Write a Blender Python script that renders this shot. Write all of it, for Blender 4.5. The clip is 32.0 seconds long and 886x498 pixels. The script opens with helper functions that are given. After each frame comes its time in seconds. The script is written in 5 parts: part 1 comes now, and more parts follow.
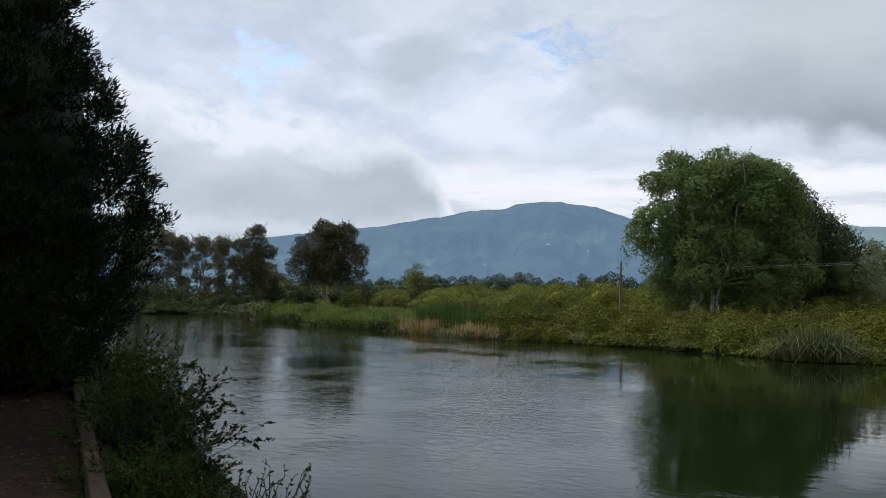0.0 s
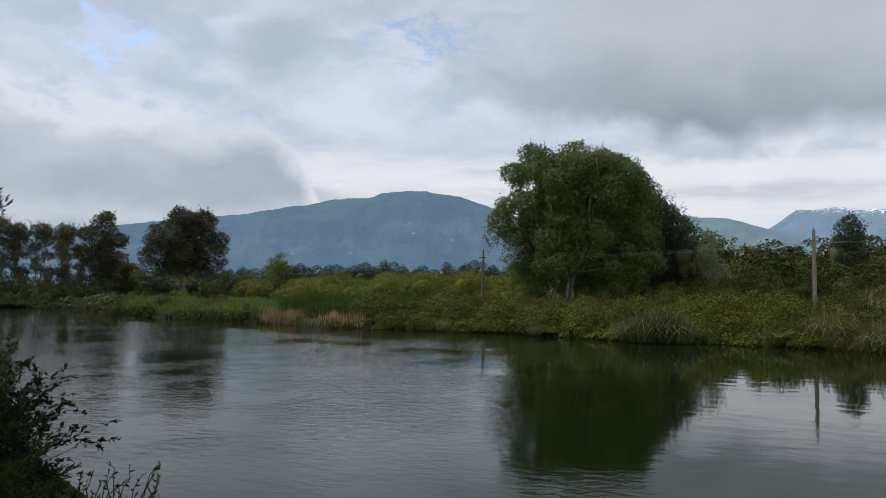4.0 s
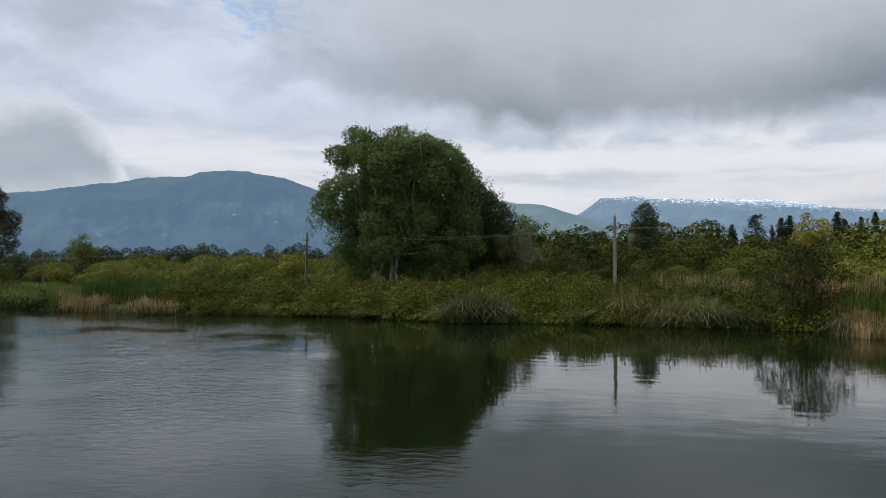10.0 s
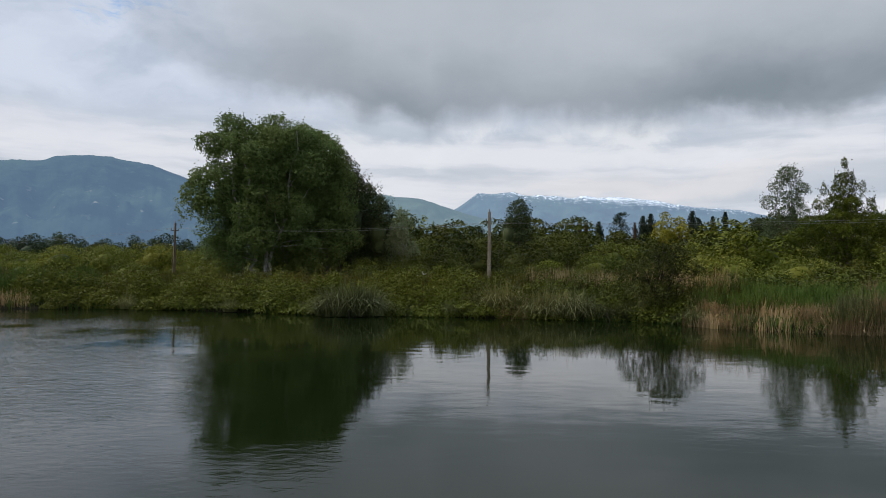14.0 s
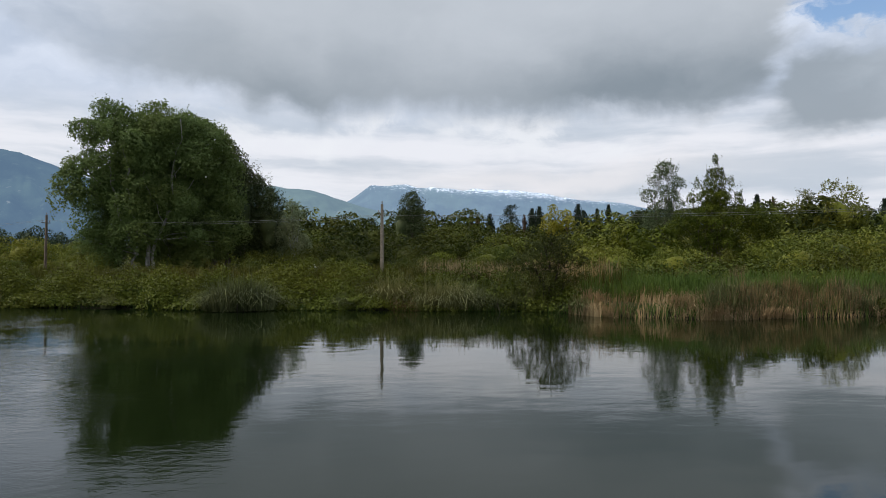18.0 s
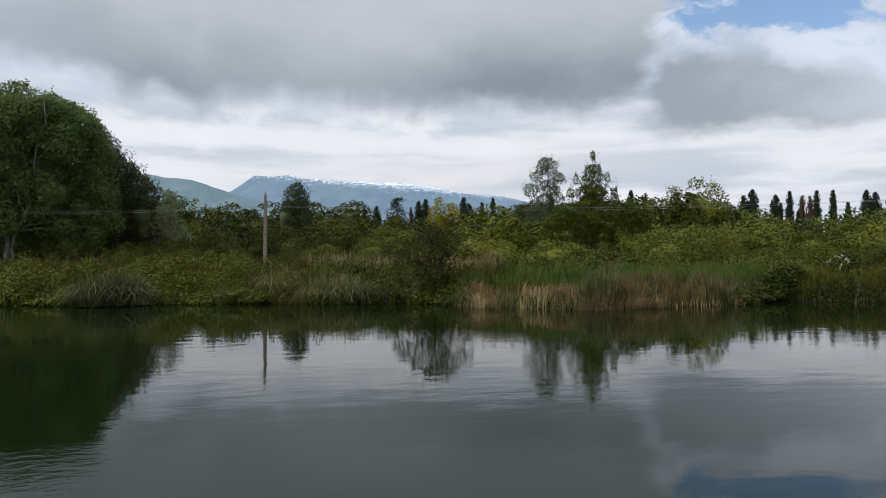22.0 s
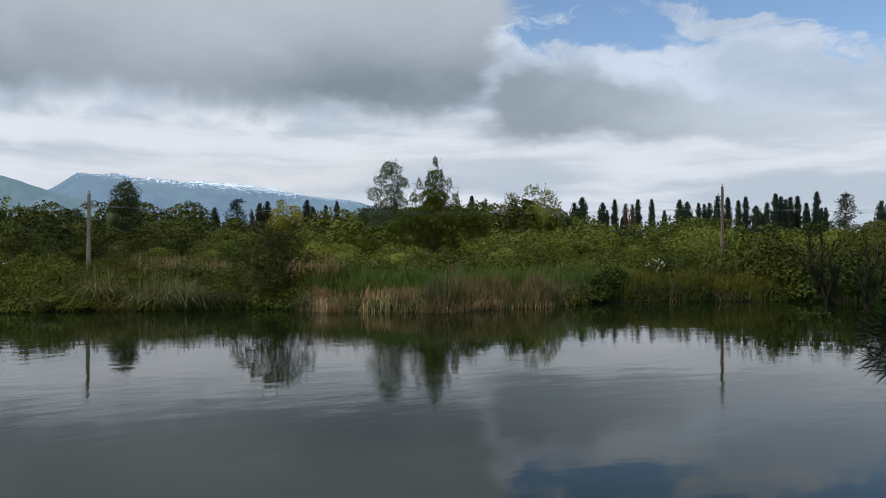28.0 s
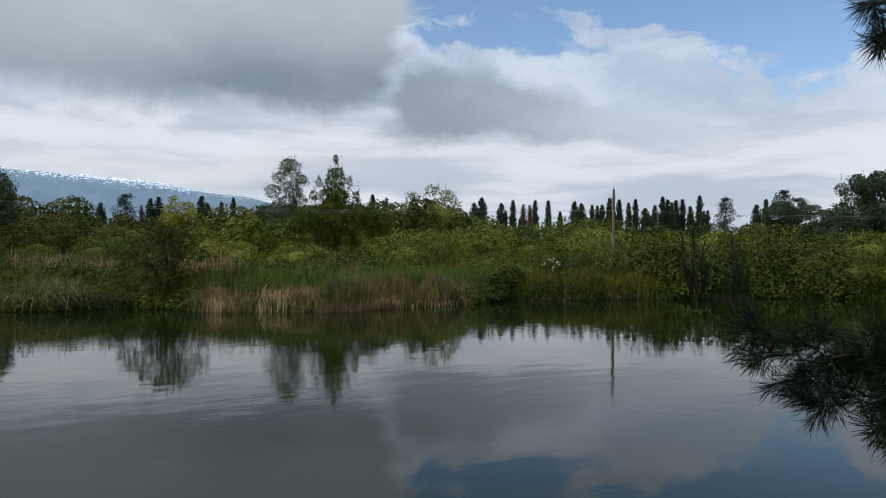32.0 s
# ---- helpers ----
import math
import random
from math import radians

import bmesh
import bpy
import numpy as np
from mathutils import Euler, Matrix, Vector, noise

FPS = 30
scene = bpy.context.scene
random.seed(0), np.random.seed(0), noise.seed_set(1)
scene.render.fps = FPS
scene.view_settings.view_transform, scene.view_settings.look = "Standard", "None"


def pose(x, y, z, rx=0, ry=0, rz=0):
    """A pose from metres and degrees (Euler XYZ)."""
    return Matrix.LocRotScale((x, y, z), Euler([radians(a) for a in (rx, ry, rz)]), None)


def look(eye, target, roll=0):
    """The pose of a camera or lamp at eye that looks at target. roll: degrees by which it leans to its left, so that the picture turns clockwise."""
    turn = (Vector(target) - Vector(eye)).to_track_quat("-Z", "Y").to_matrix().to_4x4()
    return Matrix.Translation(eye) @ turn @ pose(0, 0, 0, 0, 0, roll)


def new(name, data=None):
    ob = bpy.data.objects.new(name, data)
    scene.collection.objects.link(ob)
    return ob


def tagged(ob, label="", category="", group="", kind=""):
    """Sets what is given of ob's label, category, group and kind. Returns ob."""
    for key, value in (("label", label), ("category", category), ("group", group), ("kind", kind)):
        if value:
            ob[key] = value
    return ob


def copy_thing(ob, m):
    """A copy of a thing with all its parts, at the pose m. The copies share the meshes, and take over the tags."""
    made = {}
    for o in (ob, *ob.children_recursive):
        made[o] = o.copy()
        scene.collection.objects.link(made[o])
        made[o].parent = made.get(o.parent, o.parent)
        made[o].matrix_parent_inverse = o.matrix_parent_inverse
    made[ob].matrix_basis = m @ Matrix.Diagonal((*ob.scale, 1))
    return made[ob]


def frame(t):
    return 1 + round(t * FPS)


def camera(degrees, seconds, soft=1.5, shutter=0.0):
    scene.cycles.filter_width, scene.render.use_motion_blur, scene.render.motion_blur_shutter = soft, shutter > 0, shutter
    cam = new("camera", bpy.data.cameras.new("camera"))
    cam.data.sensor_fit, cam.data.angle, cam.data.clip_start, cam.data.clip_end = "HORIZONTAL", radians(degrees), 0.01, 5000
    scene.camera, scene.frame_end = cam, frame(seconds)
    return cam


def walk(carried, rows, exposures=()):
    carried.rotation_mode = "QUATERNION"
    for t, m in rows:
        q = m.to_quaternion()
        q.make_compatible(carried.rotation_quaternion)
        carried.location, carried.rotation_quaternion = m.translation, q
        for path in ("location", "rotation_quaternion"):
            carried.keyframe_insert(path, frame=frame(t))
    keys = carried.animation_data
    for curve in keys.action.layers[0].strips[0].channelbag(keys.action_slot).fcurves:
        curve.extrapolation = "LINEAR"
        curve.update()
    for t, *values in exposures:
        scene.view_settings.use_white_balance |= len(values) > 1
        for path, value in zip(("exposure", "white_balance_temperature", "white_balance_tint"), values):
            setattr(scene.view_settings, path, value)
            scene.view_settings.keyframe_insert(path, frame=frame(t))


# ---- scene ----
# The camera turns on the spot: yaw to the right, tilt up and lean to the left, in degrees.
EYE, REACH = 3.0, 0.39
TURNS = [
    (0.0, -30.98, 3.78, 0.98),
    (0.5, -29.24, 3.56, 0.93),
    (1.0, -27.90, 3.19, 0.77),
    (1.5, -26.93, 3.35, 0.56),
    (2.0, -25.85, 3.08, 0.29),
    (2.5, -24.50, 3.24, 0.27),
    (3.0, -23.39, 3.31, 0.10),
    (3.5, -22.01, 3.12, 0.08),
    (4.0, -20.56, 3.03, 0.36),
    (4.5, -19.33, 3.04, 0.09),
    (6.5, -14.77, 2.44, -0.27),
    (7.0, -13.43, 2.30, -0.18),
    (7.5, -12.31, 2.25, -0.05),
    (8.0, -11.14, 2.00, 0.05),
    (8.5, -10.25, 1.92, 0.14),
    (9.0, -9.04, 1.75, 0.06),
    (9.5, -7.96, 1.90, -0.06),
    (10.0, -7.02, 1.77, 0.11),
    (10.5, -5.95, 1.85, 0.31),
    (11.0, -4.68, 1.82, 0.51),
    (11.5, -3.29, 1.88, 0.71),
    (12.0, -2.31, 1.71, 0.60),
    (12.5, -1.17, 1.56, 0.58),
    (13.0, -0.00, 1.36, 0.48),
    (13.5, 1.23, 1.35, 0.47),
    (14.0, 2.45, 1.29, 0.49),
    (14.5, 3.37, 0.73, 0.40),
    (16.5, 8.19, 0.47, 0.10),
    (17.0, 8.99, 0.59, 0.29),
    (17.5, 9.78, 0.81, 0.07),
    (18.0, 10.72, 0.72, 0.06),
    (18.5, 11.68, 0.68, 0.01),
    (19.0, 12.78, 0.45, 0.12),
    (19.5, 13.91, 0.39, 0.21),
    (20.0, 15.39, 0.27, 0.30),
    (20.5, 16.19, 0.08, 0.09),
    (21.0, 17.33, 0.31, 0.14),
    (21.5, 18.64, 0.02, 0.12),
    (22.0, 19.49, 0.15, 0.13),
    (22.5, 20.14, 0.19, 0.20),
    (23.0, 20.95, 0.17, 0.29),
    (23.5, 21.94, 0.29, 0.23),
    (24.0, 22.94, 0.09, 0.08),
    (24.5, 23.73, 0.08, -0.06),
    (26.5, 28.35, 0.58, -0.23),
    (27.0, 29.44, 0.68, 0.14),
    (27.5, 30.69, 0.63, 0.40),
    (28.0, 31.53, 0.47, 0.23),
    (28.5, 32.36, 0.56, 0.15),
    (29.0, 33.60, 0.59, 0.27),
    (29.5, 34.99, 0.63, 0.32),
    (30.0, 35.92, 0.52, 0.38),
    (30.5, 36.74, 0.57, 0.37),
    (31.0, 37.29, 0.49, 0.18),
    (31.5, 38.06, 0.43, 0.39),
    (32.0, 39.22, 0.44, 0.49),
]
cam = camera(62.0, 32.0, soft=0.65)
rows = []
for t, yaw, tilt, lean in TURNS:
    a, b = radians(yaw), radians(tilt)
    eye = Vector((REACH * math.sin(a), REACH * math.cos(a), EYE))
    ahead = Vector((math.sin(a) * math.cos(b), math.cos(a) * math.cos(b), math.sin(b)))
    rows.append((t, look(eye, eye + ahead, lean)))
walk(cam, rows, [(0.0, 0.18, 6480, 10), (2.0, 0.15, 6480, 10), (3.2, 0.02, 6480, 10), (4.0, -0.03, 6480, 10), (7.0, 0.0, 6480, 10), (10.0, -0.05, 6480, 10), (14.0, -0.10, 6480, 10), (19.0, 0.05, 6480, 10), (24.0, 0.0, 6480, 10), (28.0, -0.10, 6280, 8), (32.0, -0.10, 6250, 8)])

rng = np.random.default_rng(7)


def polar(az, d, z=0.0):
    return Vector((d * math.sin(radians(az)), d * math.cos(radians(az)), z))


# ---- world: clouded sky, soft sun ----
class Nodes:
    """Short hand for building node trees."""

    def __init__(self, tree):
        self.t = tree

    def add(self, kind, **values):
        n = self.t.nodes.new(kind)
        for k, v in values.items():
            setattr(n, k, v)
        return n

    def put(self, socket, v):
        if hasattr(v, "is_output"):
            self.t.links.new(v, socket)
        elif hasattr(v, "outputs"):
            self.t.links.new(v.outputs[0], socket)
        else:
            socket.default_value = v

    def m(self, op, a, b=0.0, c=0.0, clamp=False):
        n = self.add("ShaderNodeMath", operation=op, use_clamp=clamp)
        for i, v in enumerate((a, b, c)):
            self.put(n.inputs[i], v)
        return n.outputs[0]

    def ramp(self, v, lo, hi, a=0.0, b=1.0, smooth=True):
        n = self.add("ShaderNodeMapRange", interpolation_type="SMOOTHSTEP" if smooth else "LINEAR")
        for i, x in enumerate((v, lo, hi, a, b)):
            self.put(n.inputs[i], x)
        return n.outputs[0]

    def mix(self, f, a, b, blend="MIX"):
        n = self.add("ShaderNodeMix", data_type="RGBA", blend_type=blend)
        self.put(n.inputs[0], f)
        self.put(n.inputs[6], a if hasattr(a, "is_output") else (*a, 1))
        self.put(n.inputs[7], b if hasattr(b, "is_output") else (*b, 1))
        return n.outputs[2]

    def noise(self, vec, scale, detail=4.0, rough=0.5, distort=0.0):
        n = self.add("ShaderNodeTexNoise")
        if vec is not None:
            self.put(n.inputs["Vector"], vec)
        n.inputs["Scale"].default_value = scale
        n.inputs["Detail"].default_value = detail
        n.inputs["Roughness"].default_value = rough
        n.inputs["Distortion"].default_value = distort
        return n.outputs[0]

    def xyz(self, x, y, z):
        n = self.add("ShaderNodeCombineXYZ")
        for i, v in enumerate((x, y, z)):
            self.put(n.inputs[i], v)
        return n.outputs[0]


SUN_AZ, SUN_EL = -82.0, 46.0
world = bpy.data.worlds.new("sky")
scene.world = world
world.use_nodes = True
wt = world.node_tree
wt.nodes.clear()
w = Nodes(wt)
coord = w.add("ShaderNodeTexCoord")
sep = w.add("ShaderNodeSeparateXYZ")
w.put(sep.inputs[0], coord.outputs["Generated"])
sx, sy, sz = sep.outputs
flat = w.m("SQRT", w.m("ADD", w.m("MULTIPLY", sx, sx), w.m("MULTIPLY", sy, sy)))
rise = w.m("MAXIMUM", w.m("DIVIDE", sz, w.m("MAXIMUM", flat, 0.02)), 0.0)
rise = w.m("MINIMUM", rise, 3.0)
# bearing in units of one radian, bent by noise so that cloud edges are ragged
bear = w.m("ARCTAN2", sx, sy)
dome = w.xyz(bear, w.m("MULTIPLY", rise, 1.6), 0.0)
warp_a = w.m("SUBTRACT", w.noise(dome, 4.5, 5, 0.55), 0.5)
warp_b = w.m("SUBTRACT", w.noise(w.xyz(bear, w.m("MULTIPLY", rise, 1.6), 5.0), 5.5, 5, 0.55), 0.5)
wb = w.m("ADD", bear, w.m("MULTIPLY", warp_a, 0.22))
wr = w.m("ADD", rise, w.m("MULTIPLY", warp_b, 0.12))


def puff(az, te, saz, ste, amount):
    """A soft cloud mass: bearing and rise of its middle, half widths in degrees and rise."""
    u = w.m("MULTIPLY", w.m("SUBTRACT", wb, radians(az)), 1 / radians(saz))
    v = w.m("MULTIPLY", w.m("SUBTRACT", wr, te), 1 / ste)
    q = w.m("ADD", w.m("MULTIPLY", u, u), w.m("MULTIPLY", v, v))
    return w.m("MULTIPLY", w.m("EXPONENT", w.m("MULTIPLY", q, -1.0)), amount)


def total(parts):
    s = parts[0]
    for p in parts[1:]:
        s = w.m("ADD", s, p)
    return s


def profile(v, pts):
    """A broken line through the points, as a chain of clamped steps."""
    s = pts[0][1]
    for (x0, y0), (x1, y1) in zip(pts, pts[1:]):
        s = w.m("ADD", s, w.ramp(v, x0, x1, 0.0, y1 - y0, smooth=False))
    return s


def over(under, mask, colour):
    return w.mix(mask, under, colour)


def centred(v, k):
    return w.m("MULTIPLY", w.m("SUBTRACT", v, 0.5), k)


sky = w.add("ShaderNodeTexSky", sky_type="NISHITA")
sky.sun_disc = False
sky.sun_elevation = radians(SUN_EL)
sky.sun_rotation = radians(SUN_AZ)
blue = w.mix(1.0, sky.outputs[0], (0.145, 0.15, 0.155), "MULTIPLY")

streaks = w.noise(w.xyz(w.m("MULTIPLY", bear, 2.0), w.m("MULTIPLY", w.m("ADD", rise, w.m("MULTIPLY", warp_b, 0.035)), 15.0), 2.0), 1.7, 5, 0.55)
billow = w.noise(w.xyz(wb, w.m("MULTIPLY", wr, 1.7), 9.0), 6.0, 7, 0.55)
broad_ = w.noise(w.xyz(bear, w.m("MULTIPLY", rise, 1.5), 14.0), 2.6, 4, 0.5)
fine = w.noise(w.xyz(wb, w.m("MULTIPLY", wr, 1.6), 4.0), 15.0, 8, 0.62)
curl = w.noise(w.xyz(bear, w.m("MULTIPLY", rise, 1.4), 23.0), 9.0, 7, 0.58, 0.6)
drips = w.noise(w.xyz(w.m("MULTIPLY", bear, 3.4), rise, 31.0), 5.5, 5, 0.55)
deg_ = w.m("MULTIPLY", bear, 180 / math.pi)
bent = w.m("ADD", deg_, w.m("ADD", centred(curl, 6.5), centred(warp_a, 3.0)))
lifted = w.m("ADD", rise, w.m("ADD", centred(curl, 0.055), w.m("MULTIPLY", warp_b, 0.05)))

# high pale layer, streaked in the low sky
white = w.mix(w.ramp(billow, 0.32, 0.68), (0.700, 0.755, 0.865), (0.500, 0.570, 0.690))
bright = w.mix(w.ramp(streaks, 0.36, 0.64), (0.820, 0.825, 0.870), (0.545, 0.598, 0.670))
heaven = over(white, w.ramp(lifted, 0.225, 0.145), bright)
# a warm bright strip over the snowy range
heaven = over(heaven, puff(19, 0.112, 13, 0.020, 0.75), (0.860, 0.830, 0.840))

# clear blue gaps, veined with wisps
gap = total([
    puff(-45.3, 0.300, 3.6, 0.030, 0.66), puff(-22.5, 0.345, 6.5, 0.050, 0.66), puff(-50, 0.34, 5, 0.03, 0.35),
    puff(42.5, 0.305, 5.0, 0.022, 1.0), puff(47, 0.292, 3.5, 0.016, 0.85), puff(60.5, 0.322, 6.5, 0.042, 1.25), puff(67, 0.275, 6.5, 0.060, 1.25),
    puff(56, 0.330, 5, 0.022, 0.8), puff(41, 0.37, 9, 0.035, 0.9), puff(52, 0.310, 4.0, 0.014, -0.5), puff(54, 0.362, 15, 0.032, 1.15), puff(60, 0.45, 22, 0.10, 1.1), puff(110, 0.6, 40, 0.3, 0.8),
])
wisps = w.noise(w.xyz(w.m("ADD", w.m("MULTIPLY", wb, 1.4), w.m("MULTIPLY", wr, 1.6)), w.m("MULTIPLY", wr, 4.5), 6.0), 8.0, 8, 0.62)
gap = w.m("ADD", gap, w.m("ADD", centred(fine, 1.5), centred(wisps, 1.9)))
heaven = over(heaven, w.ramp(gap, 0.34, 0.90), blue)

# long grey bank: its lower edge hangs lower towards the east, its eastern end stands steep
edge = profile(deg_, [(-24, 0.36), (-19, 0.262), (-14, 0.226), (-8, 0.208), (-4, 0.186), (0, 0.182), (1.3, 0.170), (3, 0.192), (7, 0.204), (10, 0.196), (16, 0.188), (23, 0.184), (28, 0.172), (31, 0.178), (34, 0.2)])
hang = w.m("SUBTRACT", w.m("ADD", lifted, w.m("ADD", centred(drips, 0.030), centred(fine, 0.020))), edge)
bank = w.m("MULTIPLY", w.ramp(hang, -0.016, 0.032), w.ramp(w.m("SUBTRACT", bent, w.m("MULTIPLY", rise, 24.0)), 28.6, 26.4))
bank = w.m("MULTIPLY", bank, w.ramp(bent, -23, -6, 0.25, 1.0))
rim = w.m("MULTIPLY", w.m("MULTIPLY", w.ramp(hang, -0.055, -0.020), w.ramp(hang, 0.02, -0.008)), w.ramp(w.m("ADD", curl, centred(billow, 0.5)), 0.40, 0.62, 0.0, 0.85))
heaven = over(heaven, w.m("MULTIPLY", rim, w.m("MULTIPLY", w.ramp(deg_, 34, 30), w.ramp(deg_, -14, -4))), (0.850, 0.860, 0.890))
depth = w.m("ADD", w.ramp(hang, 0.16, 0.01, 0.30, 0.74), total([
    puff(24, 0.215, 9, 0.045, 0.30), puff(-1, 0.205, 5, 0.030, 0.20), puff(28.5, 0.25, 5, 0.07, 0.16), puff(11, 0.28, 7, 0.05, -0.12), puff(-6, 0.27, 9, 0.05, 0.05)]))
depth = w.m("ADD", depth, w.m("ADD", centred(broad_, 0.30), centred(billow, 0.32)))
grey = w.mix(w.ramp(depth, 0.10, 1.05, smooth=False), (0.575, 0.610, 0.660), (0.250, 0.294, 0.338))
heaven = over(heaven, bank, grey)

# darker cloud east of it, thinning out towards the pine
east = total([puff(37.6, 0.212, 5.0, 0.060, 1.7), puff(43.5, 0.195, 6.0, 0.040, 1.3), puff(50, 0.170, 6.5, 0.028, 1.1), puff(57.5, 0.150, 6, 0.020, 0.75), puff(33.2, 0.29, 1.2, 0.07, -0.7)])
east = w.ramp(w.m("ADD", east, w.m("ADD", centred(curl, 1.1), centred(billow, 0.7))), 0.15, 1.15)
dim = w.mix(w.ramp(w.m("ADD", w.m("MULTIPLY", w.m("SUBTRACT", deg_, 36.0), 0.045), centred(billow, 0.8)), 0.1, 0.9), (0.320, 0.365, 0.412), (0.600, 0.650, 0.715))
heaven = over(heaven, w.m("MULTIPLY", east, 0.95), dim)

# western cloud on the mountain's shoulder: white top, grey belly, steep curling end
brim = profile(deg_, [(-62, 0.275), (-50, 0.262), (-45, 0.238), (-39, 0.236), (-34.5, 0.226), (-31.8, 0.19), (-30.6, 0.13), (-29.4, 0.05)])
under = w.m("SUBTRACT", brim, w.m("ADD", lifted, w.m("ADD", centred(fine, 0.05), w.m("ADD", centred(curl, 0.06), centred(billow, 0.09)))))
west = w.m("MULTIPLY", w.ramp(under, -0.006, 0.020), w.ramp(w.m("ADD", bent, centred(fine, 4.5)), -29.4, -31.6))
belly = w.m("ADD", w.ramp(under, 0.010, 0.075, 0.10, 0.78), total([puff(-34, 0.165, 5.5, 0.05, 0.16), puff(-48, 0.20, 8, 0.05, -0.30), puff(-40, 0.085, 16, 0.020, -0.35)]))
belly = w.m("ADD", belly, w.m("ADD", centred(billow, 0.5), centred(curl, 0.25)))
west_col = w.mix(w.ramp(belly, 0.05, 1.05, smooth=False), (0.740, 0.775, 0.840), (0.320, 0.378, 0.438))
heaven = over(heaven, w.m("MULTIPLY", west, 0.97), west_col)
# the grey column above it
column = total([puff(-33.5, 0.315, 4.2, 0.055, 0.95), puff(-30, 0.36, 6, 0.05, 0.5), puff(-35, 0.25, 4, 0.02, 0.4)])
column = w.ramp(w.m("ADD", column, centred(curl, 0.6)), 0.25, 1.1)
heaven = over(heaven, w.m("MULTIPLY", column, 0.8), (0.430, 0.490, 0.560))
clear = w.mix(1.0, heaven, (0.985, 1.0, 1.015), "MULTIPLY")
back = w.add("ShaderNodeBackground")
w.put(back.inputs[0], clear)
back.inputs[1].default_value = 1.0
out = w.add("ShaderNodeOutputWorld")
w.put(out.inputs[0], back.outputs[0])

sun = new("sun", bpy.data.lights.new("sun", "SUN"))
sun.data.energy, sun.data.angle, sun.data.color = 2.2, radians(14), (1.0, 0.95, 0.87)
sun.matrix_world = look(polar(SUN_AZ, 100, 100 * math.tan(radians(SUN_EL))), (0, 0, 0))


# ---- materials ----
def material(name):
    mat = bpy.data.materials.new(name)
    mat.use_nodes = True
    n = Nodes(mat.node_tree)
    bsdf = mat.node_tree.nodes["Principled BSDF"]
    return mat, n, bsdf


def foliage(name, dark, light, rough=0.55, through_light=0.15, spread=0.55):
    """Leaves: each leaf and each plant its own tone, some light coming through."""
    mat, n, b = material(name)
    geo, obj = n.add("ShaderNodeNewGeometry"), n.add("ShaderNodeObjectInfo")
    tone = n.m("ADD", n.m("MULTIPLY", geo.outputs["Random Per Island"], 0.32), n.m("MULTIPLY_ADD", obj.outputs["Random"], spread * 1.6, 0.34 - spread * 0.8))
    patch = n.noise(geo.outputs["Position"], 0.35, 3)
    tuft = n.noise(geo.outputs["Position"], 1.5, 2)
    tone = n.m("ADD", tone, n.m("MULTIPLY", n.m("SUBTRACT", tuft, 0.45), 0.9))
    tone = n.m("ADD", tone, n.m("MULTIPLY", n.m("SUBTRACT", patch, 0.5), 0.9), clamp=True)
    col = n.mix(tone, dark, light)
    drift = n.noise(geo.outputs["Position"], 0.13, 3)
    col = n.mix(n.ramp(drift, 0.42, 0.66), col, n.mix(1.0, col, (1.12, 0.98, 0.86), "MULTIPLY"))
    n.put(b.inputs["Base Color"], col)
    b.inputs["Roughness"].default_value = rough
    b.inputs["Specular IOR Level"].default_value = 0.12
    tr = n.add("ShaderNodeBsdfTranslucent")
    n.put(tr.inputs[0], col)
    mixer = n.add("ShaderNodeMixShader")
    mixer.inputs[0].default_value = through_light
    n.put(mixer.inputs[1], b.outputs[0])
    n.put(mixer.inputs[2], tr.outputs[0])
    n.put(mat.node_tree.nodes["Material Output"].inputs[0], mixer.outputs[0])
    return mat


def surface(name, dark, light, scale, rough=0.85, bump=0.4, stretch=(1, 1, 1), detail=6):
    """Bark, soil, timber, concrete: two tones of grain with relief and larger stains."""
    mat, n, b = material(name)
    co = n.add("ShaderNodeTexCoord")
    mp = n.add("ShaderNodeMapping")
    mp.inputs["Scale"].default_value = stretch
    n.put(mp.inputs[0], co.outputs["Object"])
    g = n.noise(mp.outputs[0], scale, detail, 0.6)
    s = n.noise(mp.outputs[0], scale * 0.17, 3)
    f = n.m("ADD", n.ramp(g, 0.3, 0.7), n.m("MULTIPLY", n.m("SUBTRACT", s, 0.5), 1.2), clamp=True)
    n.put(b.inputs["Base Color"], n.mix(f, dark, light))
    b.inputs["Roughness"].default_value = rough
    b.inputs["Specular IOR Level"].default_value = 0.2
    bp = n.add("ShaderNodeBump")
    bp.inputs["Strength"].default_value = bump
    bp.inputs["Distance"].default_value = 0.02
    n.put(bp.inputs["Height"], g)
    n.put(b.inputs["Normal"], bp.outputs[0])
    return mat


POPLAR = foliage("poplar_leaf", (0.0336, 0.0594, 0.0143), (0.1452, 0.1996, 0.0590), through_light=0.35)
EUCALYPT = foliage("eucalyptus_leaf", (0.0346, 0.0412, 0.0176), (0.1459, 0.1390, 0.0685))
THICKET = foliage("thicket_leaf", (0.0195, 0.0313, 0.0032), (0.0971, 0.1115, 0.0151))
WILLOW = foliage("willow_leaf", (0.0440, 0.0647, 0.0075), (0.1848, 0.2050, 0.0302))
BRIGHT = foliage("young_leaf", (0.0418, 0.0627, 0.0045), (0.1624, 0.1850, 0.0180))
SILVER = foliage("silvery_leaf", (0.075, 0.105, 0.045), (0.240, 0.280, 0.150), through_light=0.3)
YELLOW = foliage("flowering_leaf", (0.150, 0.150, 0.012), (0.330, 0.290, 0.030))
CYPRESS = foliage("cypress_leaf", (0.012, 0.022, 0.012), (0.030, 0.045, 0.025), through_light=0.1)
